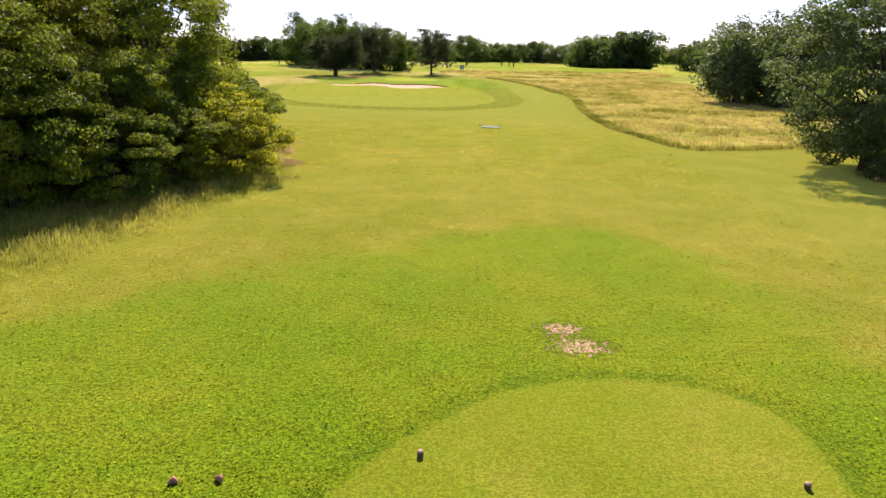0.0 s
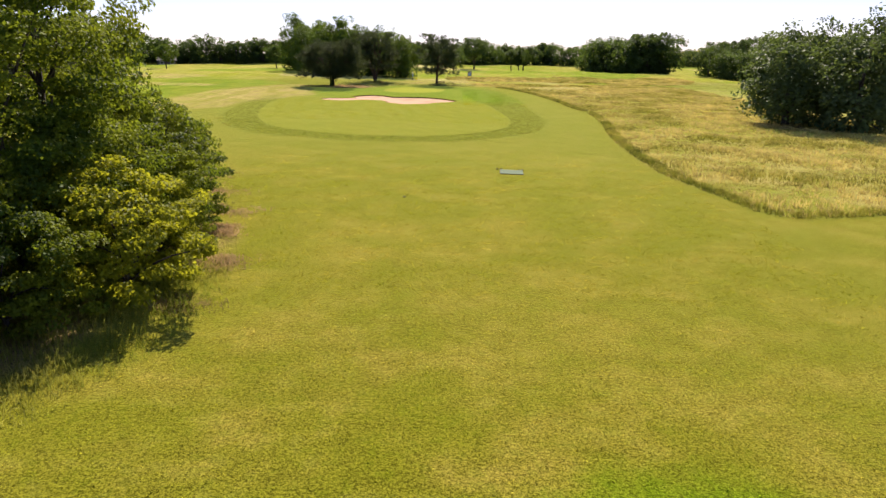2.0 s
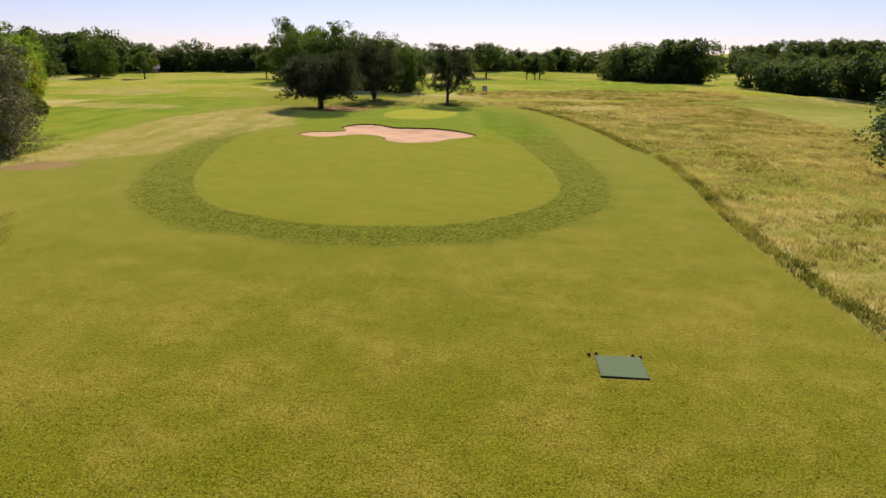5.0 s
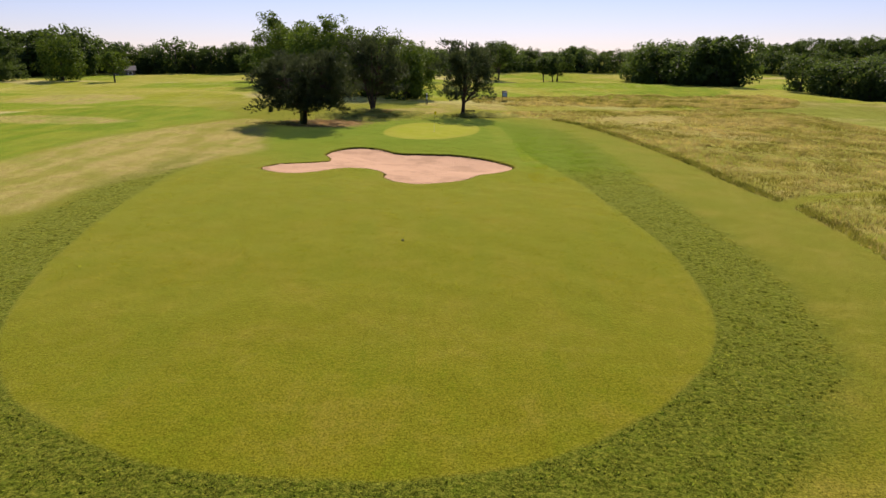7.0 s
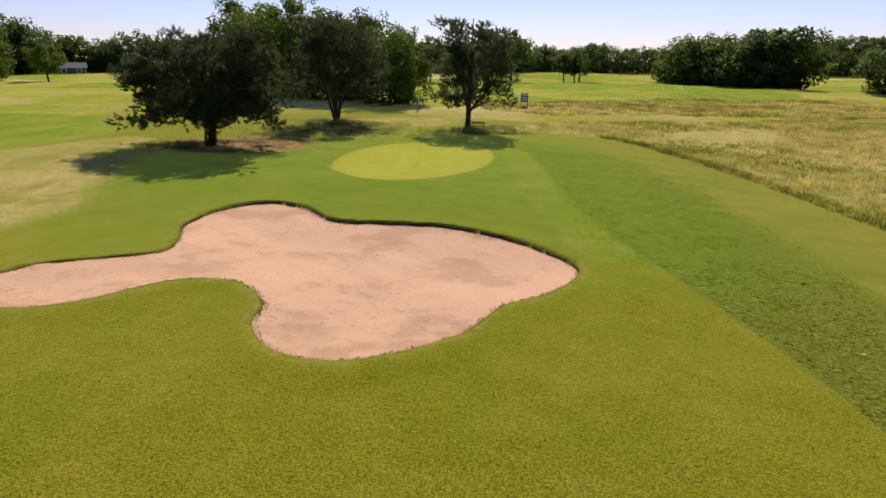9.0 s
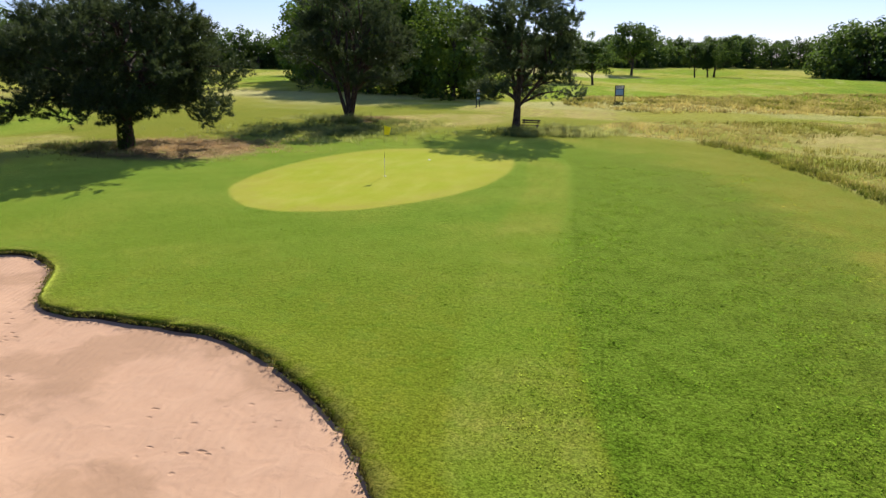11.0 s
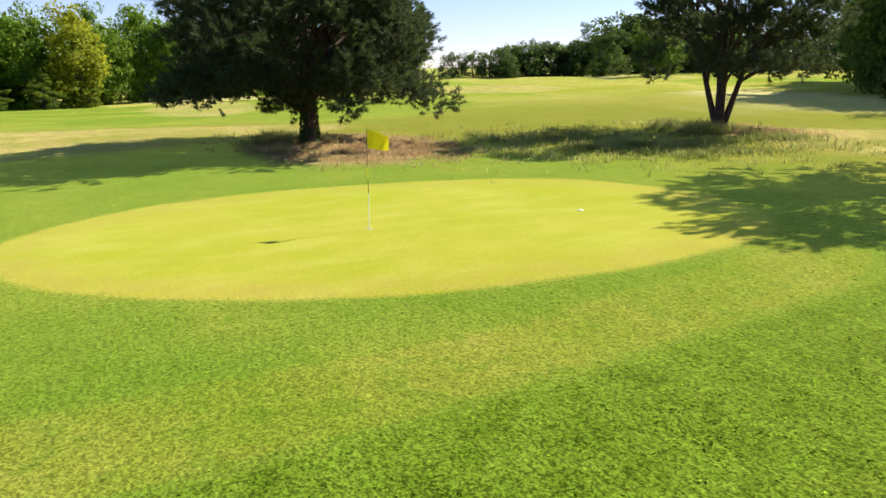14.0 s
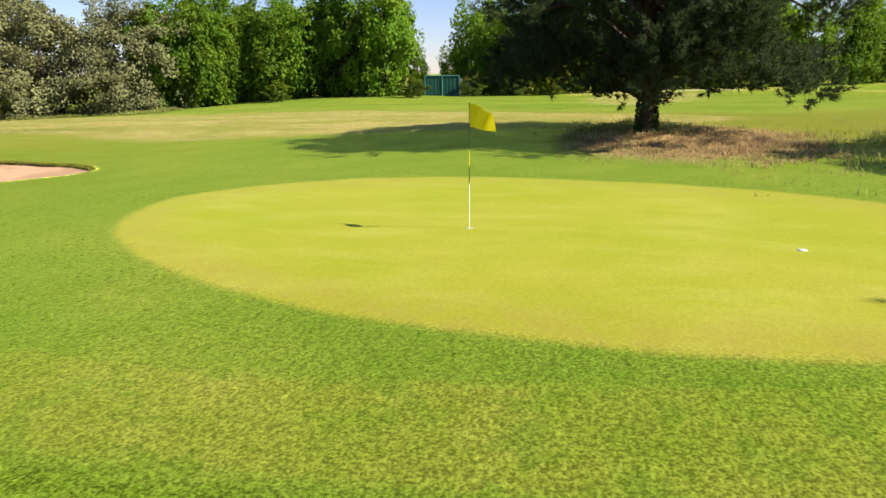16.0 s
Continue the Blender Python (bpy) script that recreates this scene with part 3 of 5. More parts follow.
LEFT_ROUGH = loop([(-12.5, 12), (-11.0, 16.6), (-10.0, 19.5), (-9.1, 23.5), (-8.2, 27.2), (-7.4, 30.0), (-7.5, 34.0), (-8.2, 38), (-10.2, 42.5), (-13.0, 49.2), (-16.4, 56.0), (-19.6, 62.6), (-26, 75), (-33, 88), (-46, 92), (-60, 70), (-50, 20), (-25, 5)])
PALE = [loop([(-46, 88), (-41, 108), (-36, 124), (-34, 136), (-29, 146), (-25.5, 140), (-24.5, 130), (-22, 121), (-21, 108), (-25, 98)]), loop([(18, 150), (27, 140), (34, 143), (26, 154)]), loop([(-9, 172), (4, 170), (2, 178), (-10, 180)]), loop([(-15, 165), (-7, 171), (-5, 164), (-11, 158)]), loop([(-75, 171), (-66, 186), (-56, 179), (-60, 165)]), loop([(-63, 143), (-53, 148), (-42, 143), (-50, 139)]), loop([(14, 164), (34, 158), (44, 164), (28, 170)])]
WEST = loop([(-39.5, 97), (-39.5, 113), (-39, 123), (-38.2, 130), (-35.5, 140), (-32, 149), (-37, 158), (-50, 164), (-60, 150), (-58, 131), (-58, 112), (-48, 103)])
FAR_GREEN = loop([(27, 209), (32, 224), (40, 244), (52, 248), (58, 234), (51, 217), (38, 207)])
PALE[0] = loop([(-46, 86), (-39, 98), (-38.5, 113), (-38.3, 123), (-37.5, 130), (-34.5, 139), (-30, 147), (-26, 143.4), (-24.9, 137.4), (-23.2, 130), (-21.6, 122), (-23.5, 114), (-27, 104), (-29, 96)])
PALE += [loop([(1.6, 162), (6, 160.4), (11, 158.4), (16.2, 153.6), (23.1, 148.3), (28, 142.5), (27.4, 140.8), (22.6, 146.4), (15.6, 151.8), (10.4, 156.6), (5.5, 158.6), (1.8, 160.2)]), loop([(14.8, 164), (28, 168), (23, 156), (14.6, 155)])]
CUT = loop([(14.2, 104), (20, 109.2), (32, 113.5), (45, 116), (45, 115.1), (33, 112.5), (21, 108.2), (15.0, 103.0)])
LITTER = [loop([(x + r * math.cos(a), y + 0.8 * r * math.sin(a)) for a in np.arange(0, 6.2, 0.8)]) for x, y, r in ((-20.6, 143.9, 5.2), (-15.8, 161.5, 3.2), (-13.6, 44.5, 1.8), (-34, 91, 3), (-14.5, 38.8, 5.5), (-17, 30, 7.0), (40, 95, 7), (28, 38, 6))]
BARE = [loop([(x + r * math.cos(a), y + 0.55 * r * math.sin(a)) for a in np.arange(0, 6.2, 1.0)]) for x, y, r in ((2.55, 14.95, 0.36), (2.8, 13.95, 0.55))]


def swell(x, y, cx, cy, rx, ry, h):
    return h * np.exp(-(((x - cx) / rx) ** 2 + ((y - cy) / ry) ** 2))


def land(x, y):
    """The height of the ground: a slope that rises ahead and falls to the right, with swells."""
    x, y = np.asarray(x, float), np.asarray(y, float)
    xs = np.where(x < 0, 45 * np.tanh(x / 45), 140 * np.tanh(x / 140))
    ys = np.where(y > 350, 350 + 250 * np.tanh((y - 350) / 250), np.where(y < -60, -60, y))
    z = 1.163 + 0.0157 * ys - 0.0279 * xs
    z = z + swell(x, y, -16, 161, 5, 5, 0.1)
    dip = np.clip((-24 - x) / 26, 0, 1) * np.clip((178 - y) / 22, 0, 1) * np.clip((y - 62) / 22, 0, 1)
    z = z - 0.2 * dip * dip * (3 - 2 * dip) + swell(x, y, -16, 124, 7, 6, -0.26) + swell(x, y, -42, 92, 14, 14, -0.4)
    z = z + swell(x, y, -53, 120, 8, 14, 0.25) + swell(x, y, 60, 240, 22, 30, 1.2) + swell(x, y, 14, 186, 12, 9, 0.5)
    z = z + swell(x, y, -95, 240, 45, 45, -0.6)
    z = z + swell(x, y, 200, 480, 90, 90, 12)
    away = np.clip((np.hypot(x + 5, np.maximum(0, np.maximum(y - 170, 0))) - 22) / 40, 0, 1)
    back = np.clip((y - 168) / 25, 0, 1) * np.clip((400 - y) / 60, 0, 1)
    return z + 0.22 * away * waves(x, y, 38, 5) + 0.35 * back * waves(x, y, 24, 6) + 0.03 * waves(x, y, 6.5, 8)


def ground_at(x, y, sink=0.0):
    return (x, y, float(land(x, y)) - sink)


# ---- ground ----
def spread(start, end, first, growth):
    out, step, at = [], first, start
    sgn = 1 if end > start else -1
    while (end - at) * sgn > 0:
        at += sgn * step
        step *= growth
        out.append(at)
    return out


gx = np.array(sorted(set(np.round(np.concatenate([np.arange(-60, -25, 0.7), np.arange(-25, 10, 0.25), np.arange(10, 61, 0.7), spread(-60, -2500, 1.2, 1.12), spread(61, 2500, 1.2, 1.12)]), 4))))
gy = np.array(sorted(set(np.round(np.concatenate([np.arange(-20, 5, 1.0), np.arange(5, 60, 0.4), np.arange(60, 106, 0.5), np.arange(106, 152, 0.22), np.arange(152, 232, 0.7), spread(-20, -2500, 1.5, 1.15), spread(232, 3000, 1.2, 1.1)]), 4))))
X, Y = np.meshgrid(gx, gy, indexing="ij")
Xf, Yf = X.ravel().copy(), Y.ravel().copy()
db = outside(BUNKER, Xf, Yf, 8)
# pull the vertices next to the bunker's rim onto it
e = 0.02
grx = (outside(BUNKER, Xf + e, Yf, 8) - outside(BUNKER, Xf - e, Yf, 8)) / (2 * e)
gry = (outside(BUNKER, Xf, Yf + e, 8) - outside(BUNKER, Xf, Yf - e, 8)) / (2 * e)
rim = np.abs(db) < 0.132
Xf[rim] -= (db * grx)[rim]
Yf[rim] -= (db * gry)[rim]
db = np.where(rim, 0.0, db)
Zf = land(Xf, Yf)
Zf += 0.07 * np.exp(-((db - 0.3) / 0.8) ** 2) * (db >= 0)
Zf -= 0.9 * (db < -0.01)
ni, nj = len(gx), len(gy)
I, J = np.meshgrid(np.arange(ni - 1), np.arange(nj - 1), indexing="ij")
q = np.stack([I * nj + J, (I + 1) * nj + J, (I + 1) * nj + J + 1, I * nj + J + 1], -1).reshape(-1, 4)


def nearest_patch(x, y):
    return np.min([outside(o, x, y, 6) for o in BARE], axis=0)


def nearest(outlines, x, y, near=30.0):
    return np.min([outside(o, x, y, near) for o in outlines], axis=0)


def zones_at(x, y):
    """How far each place lies from the outlines of the course."""
    return dict(d_green=outside(GREEN, x, y), d_fair=outside(FAIR, x, y), d_ring=outside(RING, x, y), d_tee=outside(TEE, x, y), d_apron=outside(APRON, x, y),
        d_mead=np.maximum(outside(MEADOW, x, y), -outside(CUT, x, y)), d_strip=outside(STRIP, x, y), d_lush=outside(LUSH, x, y), d_pale=nearest(PALE, x, y), d_litter=nearest(LITTER, x, y),
        d_bare=nearest(BARE, x, y, 6), d_west=np.minimum(outside(WEST, x, y), outside(FAR_GREEN, x, y)), d_far=np.minimum(176.0 - y, x + 38 + 60 * np.clip((98 - y) / 45, 0, 1)), fade=1 - np.clip((y - 112) / 22, 0, 1),
        lumpy_area=np.clip((24 - y) / 6, 0, 1) * 0.5 + np.clip((y - 116) / 8, 0, 1) * np.clip((154 - y) / 6, 0, 1) * np.clip((x + 24) / 6, 0, 1),
        fade_ring=1 - np.clip((y - 112 - 34 * np.clip((x + 6) / 5, 0, 1)) / 12, 0, 1))


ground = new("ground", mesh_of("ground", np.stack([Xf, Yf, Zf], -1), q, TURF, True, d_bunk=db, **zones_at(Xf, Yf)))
tagged(ground, "mown golf course turf, yellowish green with darker and drier patches", "ground", kind="structure")

# sand of the bunker
sx, sy = np.arange(-20, 2, 0.2), np.arange(107, 127, 0.2)
SX, SY = np.meshgrid(sx, sy, indexing="ij")
sd = outside(BUNKER, SX, SY, 8)
back = np.clip((SY - 113.5 + 0.25 * (SX + 8)) / 5, 0, 1)
SZ = land(SX, SY) + 0.03 - 0.10 * back - 0.22 * np.clip(-sd / 3.5, 0, 1) + 0.02 * waves(SX, SY, 1.6, 3)
i, j = np.meshgrid(np.arange(len(sx) - 1), np.arange(len(sy) - 1), indexing="ij")
w = len(sy)
sq = np.stack([i * w + j, (i + 1) * w + j, (i + 1) * w + j + 1, i * w + j + 1], -1).reshape(-1, 4)
sq = sq[(sd.ravel()[sq] < 0.12).any(1)]
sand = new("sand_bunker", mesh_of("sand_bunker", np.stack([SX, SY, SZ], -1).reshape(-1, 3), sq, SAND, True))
tagged(sand, "pinkish raked sand in a kidney-shaped bunker set into the turf", "bunker", kind="structure")


# ---- grass that stands up ----
def blades(rng, x, y, height, width, count, lean=0.35, spread_r=0.1):
    """Tufts of bent blades: two joined pieces each, with a note of how far up each vertex is."""
    n = len(x)
    a = rng.uniform(0, 2 * np.pi, (n, count))
    r = spread_r * np.sqrt(rng.uniform(0, 1, (n, count)))
    bx, by = x[:, None] + r * np.cos(a), y[:, None] + r * np.sin(a)
    h = np.asarray(height).reshape(-1, 1) * rng.uniform(0.55, 1.2, (n, count))
    la = a + rng.normal(0, 0.9, (n, count))
    ln = h * np.abs(rng.normal(0, lean, (n, count)))
    base = np.stack([bx, by, land(bx, by) - 0.03], -1)
    fa = rng.uniform(0, 2 * np.pi, (n, count))
    s = np.stack([np.cos(fa), np.sin(fa), 0 * fa], -1) * width * 0.5
    out = np.stack([np.cos(la), np.sin(la), 0 * la], -1)
    mid = base + out * (ln * 0.35)[..., None] + np.array([0, 0, 1]) * (h * 0.6)[..., None]
    tip = base + out * ln[..., None] + np.array([0, 0, 1]) * h[..., None]
    v = np.stack([base - s, base + s, mid + s * 0.9, mid - s * 0.9, tip], 2).reshape(-1, 3)
    up = np.tile([0, 0, 0.6, 0.6, 1.0], n * count)
    k = np.arange(n * count) * 5
    f = np.stack([np.stack([k, k + 1, k + 2], -1), np.stack([k, k + 2, k + 3], -1), np.stack([k + 3, k + 2, k + 4], -1)], 1).reshape(-1, 3)
    return v, f, up


def sow(rng, outline, lo, hi, count, reach=None):
    """Random places inside an outline and a window; thinner with distance from the window's near edge."""
    x, y = rng.uniform(lo[0], hi[0], count), rng.uniform(lo[1], hi[1], count)
    d = outside(outline, x, y)
    keep = d < 0
    return x[keep], y[keep], d[keep]


rng = np.random.default_rng(11)
mx, my, md = sow(rng, MEADOW, (0, 46), (52, 182), 52000)
keep = (outside(CUT, mx, my) > 0) & (nearest(PALE[-2:], mx, my) + 2.2 * waves(mx, my, 5.0, 61) > rng.uniform(-1.6, 0.8, len(mx)))
mx, my, md = mx[keep], my[keep], md[keep]
mh = 0.40 * (0.75 + 0.45 * waves(mx, my, 9, 2)) * np.clip(0.55 - md / 2.2, 0.55, 1.0)
v, f, up = blades(rng, mx, my, mh, 0.04, 4, 0.45, 0.18)
ex, ey, ed = sow(rng, MEADOW, (8, 46), (26, 160), 60000)
keep = (ed > -1.0) & (outside(CUT, ex, ey) > 0)
ev, ef, eu = blades(rng, ex[keep], ey[keep], 0.32 + 0 * ex[keep], 0.03, 4, 0.5, 0.12)
tagged(new("meadow_edge_grass", mesh_of("meadow_edge_grass", ev, ef, EDGE_GREEN, up=eu)), "tall green grass along the mown edge of the meadow", "grass", kind="stuff")
far_meadow = loop([(-2, 184), (8, 177), (30, 183), (52, 190), (64, 216), (34, 214), (12, 202), (0, 193)])
fx, fy, _ = sow(rng, far_meadow, (-3, 175), (66, 218), 16000)
fv, ff, fu = blades(rng, fx, fy, 0.42 * (0.8 + 0.6 * waves(fx, fy, 8, 30)), 0.09, 4, 0.5, 0.3)
tagged(new("far_meadow_grass", mesh_of("far_meadow_grass", fv, ff, HAY, up=fu)), "tufts of tall dry grass beyond the green", "grass", kind="stuff")
tagged(new("meadow_grass", mesh_of("meadow_grass", v, f, HAY, up=up)), "tall dry straw-coloured meadow grass with a green edge", "grass", kind="stuff")
lx, ly, ld = sow(rng, LEFT_ROUGH, (-26, 11), (-7, 80), 36000)
v, f, up = blades(rng, lx, ly, 0.36 * np.clip(0.4 - ld / 2.4, 0.4, 1.1), 0.015, 5, 0.55, 0.18)
tagged(new("verge_grass", mesh_of("verge_grass", v, f, LONG_GREEN, up=up)), "long green and straw grass along the edge of the wood", "grass", kind="stuff")

# ---- trees ----
NEAR_A = broad_tree(1, 9.5, 3.6, 0.0, 52000, 0.135, 0.24, 210, 0.30, 2.2, 0.225, 0.45)
NEAR_B = broad_tree(2, 8.0, 3.2, 0.0, 38000, 0.140, 0.2, 190, 0.30, 2.2, 0.235, 0.45)
NEAR_C = broad_tree(3, 3.9, 2.1, 0.0, 14000, 0.135, 0.09, 70, 0.3, 2.0, 0.28, 0.4)
MID_A = broad_tree(4, 11.0, 3.6, 0.0, 8500, 0.40, 0.3, 150, 0.26, 2.5, 0.29)
MID_B = broad_tree(5, 10.0, 4.3, 0.0, 8500, 0.40, 0.3, 150, 0.26, 2.7, 0.29)
FAR_A = broad_tree(7, 11.0, 4.6, -2.0, 2800, 0.66, 0.3, 80, 0.22, 2.5, 0.3, 0.8, 5)
FAR_B = broad_tree(8, 9.5, 5.2, -2.0, 2800, 0.66, 0.3, 80, 0.26, 2.5, 0.3, 0.8, 5)
LONE = broad_tree(9, 7.0, 3.2, 1.9, 4000, 0.34, 0.16, 60, 0.4)
CONIFER = broad_tree(10, 9.3, 4.3, -0.5, 22000, 0.23, 0.25, 150, 0.35, 2.2, 0.24, 0.7, 0)


def stand(proto, places, seed=0, size=(0.9, 1.15), slim=1.0):
    """Copies of a tree at places (x, y, scale), each turned its own way."""
    r = random.Random(seed)
    out = []
    for x, y, s in places:
        k = s * r.uniform(*size)
        ob = copy_thing(proto, pose(*ground_at(x, y, 0.05), 0, 0, r.uniform(0, 360)))
        ob.scale = (k * slim * r.uniform(0.93, 1.08), k * slim * r.uniform(0.93, 1.08), k * r.uniform(0.94, 1.08))
        out.append(ob)
    return out


def planted(name, meshes, x, y, label, category, mat, bark=None, group="", turn=0, scale=1.0):
    ob = plant_tree(name, meshes, pose(*ground_at(x, y, 0.05), 0, 0, turn), label, category, mat, bark, group)
    ob.scale = (scale,) * 3
    return ob


W1, W2 = "trees of the roadside wood", "trees of the far woods"
a = planted("broadleaf_tree", NEAR_A, -13.8, 34.5, "leafy green broadleaf tree reaching down to the ground, lit from behind", "tree", LEAF, group=W1)
planted("broadleaf_tree", NEAR_A, -17.0, 29.5, "tall broadleaf tree with yellow-green sunlit leaves at the wood's edge", "tree", LEAF_GOLD, group=W1, turn=130, scale=1.02)
stand(a, [(-15.5, 25.0, 0.92), (-19.2, 33.5, 1.0)], 1)
b = planted("broadleaf_tree", NEAR_B, -15.6, 39.6, "dense green hedgerow tree with leaves down to the grass", "tree", LEAF, group=W1, scale=1.08)
b.scale = (1.12, 1.12, 1.45)
stand(b, [(-17.4, 45.2, 0.72), (-13.6, 29.0, 0.66), (-19, 50.5, 0.62)], 2)
back = planted("broadleaf_tree", MID_A, -21, 36, "tall leafy tree at the back of the wood", "tree", LEAF, group=W1, scale=0.95)
stand(back, [(-22, 26, 0.9), (-26, 32, 1.0), (-25, 44, 0.85), (-20, 20, 0.85), (-28, 22, 0.9)], 12)
c = planted("young_maple", NEAR_C, -9.9, 32.6, "small yellow-green bush standing in front of the wood", "bush", LEAF_YELLOW, group=W1)
stand(c, [(-10.4, 36.0, 0.8)], 13)
low = planted("leafy_bush", NEAR_C, -11.6, 29.8, "dense dark green bush at the foot of the wood", "bush", LEAF, group=W1, turn=200, scale=0.85)
stand(low, [(-11.0, 38.6, 0.95), (-12.4, 42.0, 1.0), (-12.6, 26.6, 0.85), (-14.2, 46.2, 1.05), (-16.0, 50.6, 1.1), (-17.8, 55.0, 1.05)], 18)
d = planted("leafy_bush", NEAR_C, -19.5, 56.5, "low green bush at the end of the wood", "bush", LEAF, turn=70)
stand(d, [(-22.5, 60, 0.9), (-13.8, 44, 0.7)], 3)
e2 = planted("hawthorn_bush", MID_B, 38, 97, "large rounded silvery green bush at the far side of the meadow", "bush", LEAF_GREY, scale=1.0)
e2.scale = (1.2, 1.2, 0.95)
stand(e2, [(44, 92, 1.15), (42.5, 104, 1.1), (50, 98, 1.2)], 14, (0.95, 1.08))
e1 = planted("hawthorn_bush", NEAR_B, 23.4, 40.3, "large round silvery green bush beside the fairway", "bush", LEAF_GREY, scale=1.36)
stand(e1, [(23.6, 34.6, 1.12), (27.5, 36, 1.05), (29, 44, 0.95)], 4, (0.95, 1.08))

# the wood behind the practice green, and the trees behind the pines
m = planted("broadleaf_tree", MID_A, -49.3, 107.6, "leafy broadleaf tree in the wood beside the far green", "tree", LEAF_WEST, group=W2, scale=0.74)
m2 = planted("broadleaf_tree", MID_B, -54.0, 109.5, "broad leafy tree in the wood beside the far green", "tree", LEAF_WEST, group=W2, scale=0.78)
west = [(-47.5, 104.6, 0.70), (-51.4, 104.2, 0.75), (-57.8, 101.3, 0.84), (-49.3, 107.6, 0.74), (-51.9, 108.3, 0.70), (-59.9, 105.0, 0.84), (-54.0, 109.5, 0.69), (-53.3, 112.1, 0.74), (-61.9, 109.2, 0.84), (-54.3, 113.9, 0.76), (-56.6, 115.4, 0.81), (-63.8, 113.7, 0.84), (-55.2, 118.2, 0.77), (-57.9, 119.8, 0.71), (-55.6, 121.5, 0.80)]
west += [(-64.0, 128.1, 0.74), (-70.6, 128.2, 0.84), (-63.4, 131.3, 0.77), (-73.4, 134.9, 0.84), (-65.4, 137.4, 0.67), (-68.0, 140.7, 0.79), (-75.6, 142.0, 0.84), (-66.6, 143.9, 0.74), (-67.9, 147.3, 0.76), (-77.2, 149.5, 0.84), (-70.6, 151.0, 0.69), (-72.1, 154.8, 0.75), (-78.1, 157.2, 0.84), (-74.6, 158.9, 0.81), (-77.3, 163.3, 0.83), (-78.3, 164.9, 0.84), (-80.4, 168.0, 0.73), (-83.3, 173.1, 0.80), (-84.5, 174.9, 0.90)]
west += [(-61.5, 122.8, 0.36), (-69.0, 124.6, 0.45)]
planted("broadleaf_tree", MID_A, -62.0, 134.8, "yellow-green broadleaf tree among darker ones in the wood", "tree", LEAF_YELLOW, group=W2, turn=50, scale=0.72)
west = [(x, y, k * (0.90 if k == 0.84 else 1.02)) for x, y, k in west]
west += [(x - 5.0, y + 2.0, 0.72) for x, y, k in west[0:33:3]]
stand(m, west[0::2], 5, (0.85, 1.15), 0.84)
stand(m2, west[1::2], 6, (0.85, 1.15), 0.78)
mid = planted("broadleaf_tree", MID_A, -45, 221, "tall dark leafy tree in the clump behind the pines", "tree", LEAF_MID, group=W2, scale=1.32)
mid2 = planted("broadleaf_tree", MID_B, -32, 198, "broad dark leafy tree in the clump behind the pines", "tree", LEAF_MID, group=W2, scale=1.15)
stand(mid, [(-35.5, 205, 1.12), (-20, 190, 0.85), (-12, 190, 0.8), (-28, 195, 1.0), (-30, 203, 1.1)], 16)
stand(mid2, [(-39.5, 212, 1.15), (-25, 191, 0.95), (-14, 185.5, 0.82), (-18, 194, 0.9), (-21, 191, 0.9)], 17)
conifer = planted("garden_conifer", CONIFER, -43.5, 97, "tall brownish grey-green conifer hedge tree", "conifer", NEEDLE_WARM)
stand(conifer, [(-48.5, 100, 0.95), (-46.5, 92, 1.05), (-41.8, 94.2, 0.9), (-46, 103.8, 0.9)], 9)
planted("dark_conifer", CONIFER, -117, 237, "dark pointed conifer at the end of a far wood", "conifer", LEAF_DARK, scale=1.15)
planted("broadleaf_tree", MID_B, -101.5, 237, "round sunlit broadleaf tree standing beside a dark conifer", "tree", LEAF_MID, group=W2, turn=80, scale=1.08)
shrub = planted("leafy_bush", NEAR_C, -57.2, 128.9, "green bush at the foot of the wood", "bush", LEAF, scale=0.5)
stand(shrub, [(-58.6, 132.2, 0.55), (-50.6, 113.6, 0.45), (-53.0, 124.8, 0.5), (-60.5, 135.5, 0.5), (-40.5, 95.2, 0.6)], 15)
lone = planted("small_tree", LONE, -54, 234, "small dark round tree standing alone on the grass", "tree", LEAF_DARK)
planted("small_tree", LONE, -89, 238, "small green tree with a broad crown beside a hut", "tree", LEAF_MID, scale=1.1)
stand(lone, [(20, 278, 1.2), (22.8, 279, 1.15), (-12.4, 253.5, 1.2), (-4.2, 233, 1.2), (-0.6, 231, 1.1), (6.6, 277.5, 1.5), (25, 286, 1.35), (43, 378, 1.6), (46, 381, 1.4)], 8)
far_a = planted("woodland_tree", FAR_A, 55, 300, "dark leafy tree in a distant wood against the light", "tree", LEAF_DARK, group=W2)
far_b = planted("woodland_tree", FAR_B, 60, 276, "broad dark leafy tree in a distant wood against the light", "tree", LEAF_DARK, group=W2)


def wood(line, rows, gap, seed, size=1.0):
    """A belt of trees along a line of corners."""
    r = random.Random(seed)
    spots = []
    for (x0, y0), (x1, y1) in zip(line, line[1:]):
        ln = math.hypot(x1 - x0, y1 - y0)
        for k in range(max(1, round(ln / gap))):
            for row in range(rows):
                t = (k + 0.5 * (row % 2) + r.uniform(-0.2, 0.2)) * gap / ln
                nx, ny = -(y1 - y0) / ln, (x1 - x0) / ln
                off = row * gap * 0.9 + r.uniform(-0.8, 0.8)
                spots.append((x0 + (x1 - x0) * t + nx * off, y0 + (y1 - y0) * t + ny * off, size * r.uniform(0.82, 1.15)))
    r.shuffle(spots)
    half = len(spots) // 2
    stand(far_a, spots[:half], seed)
    stand(far_b, spots[half:], seed + 1)


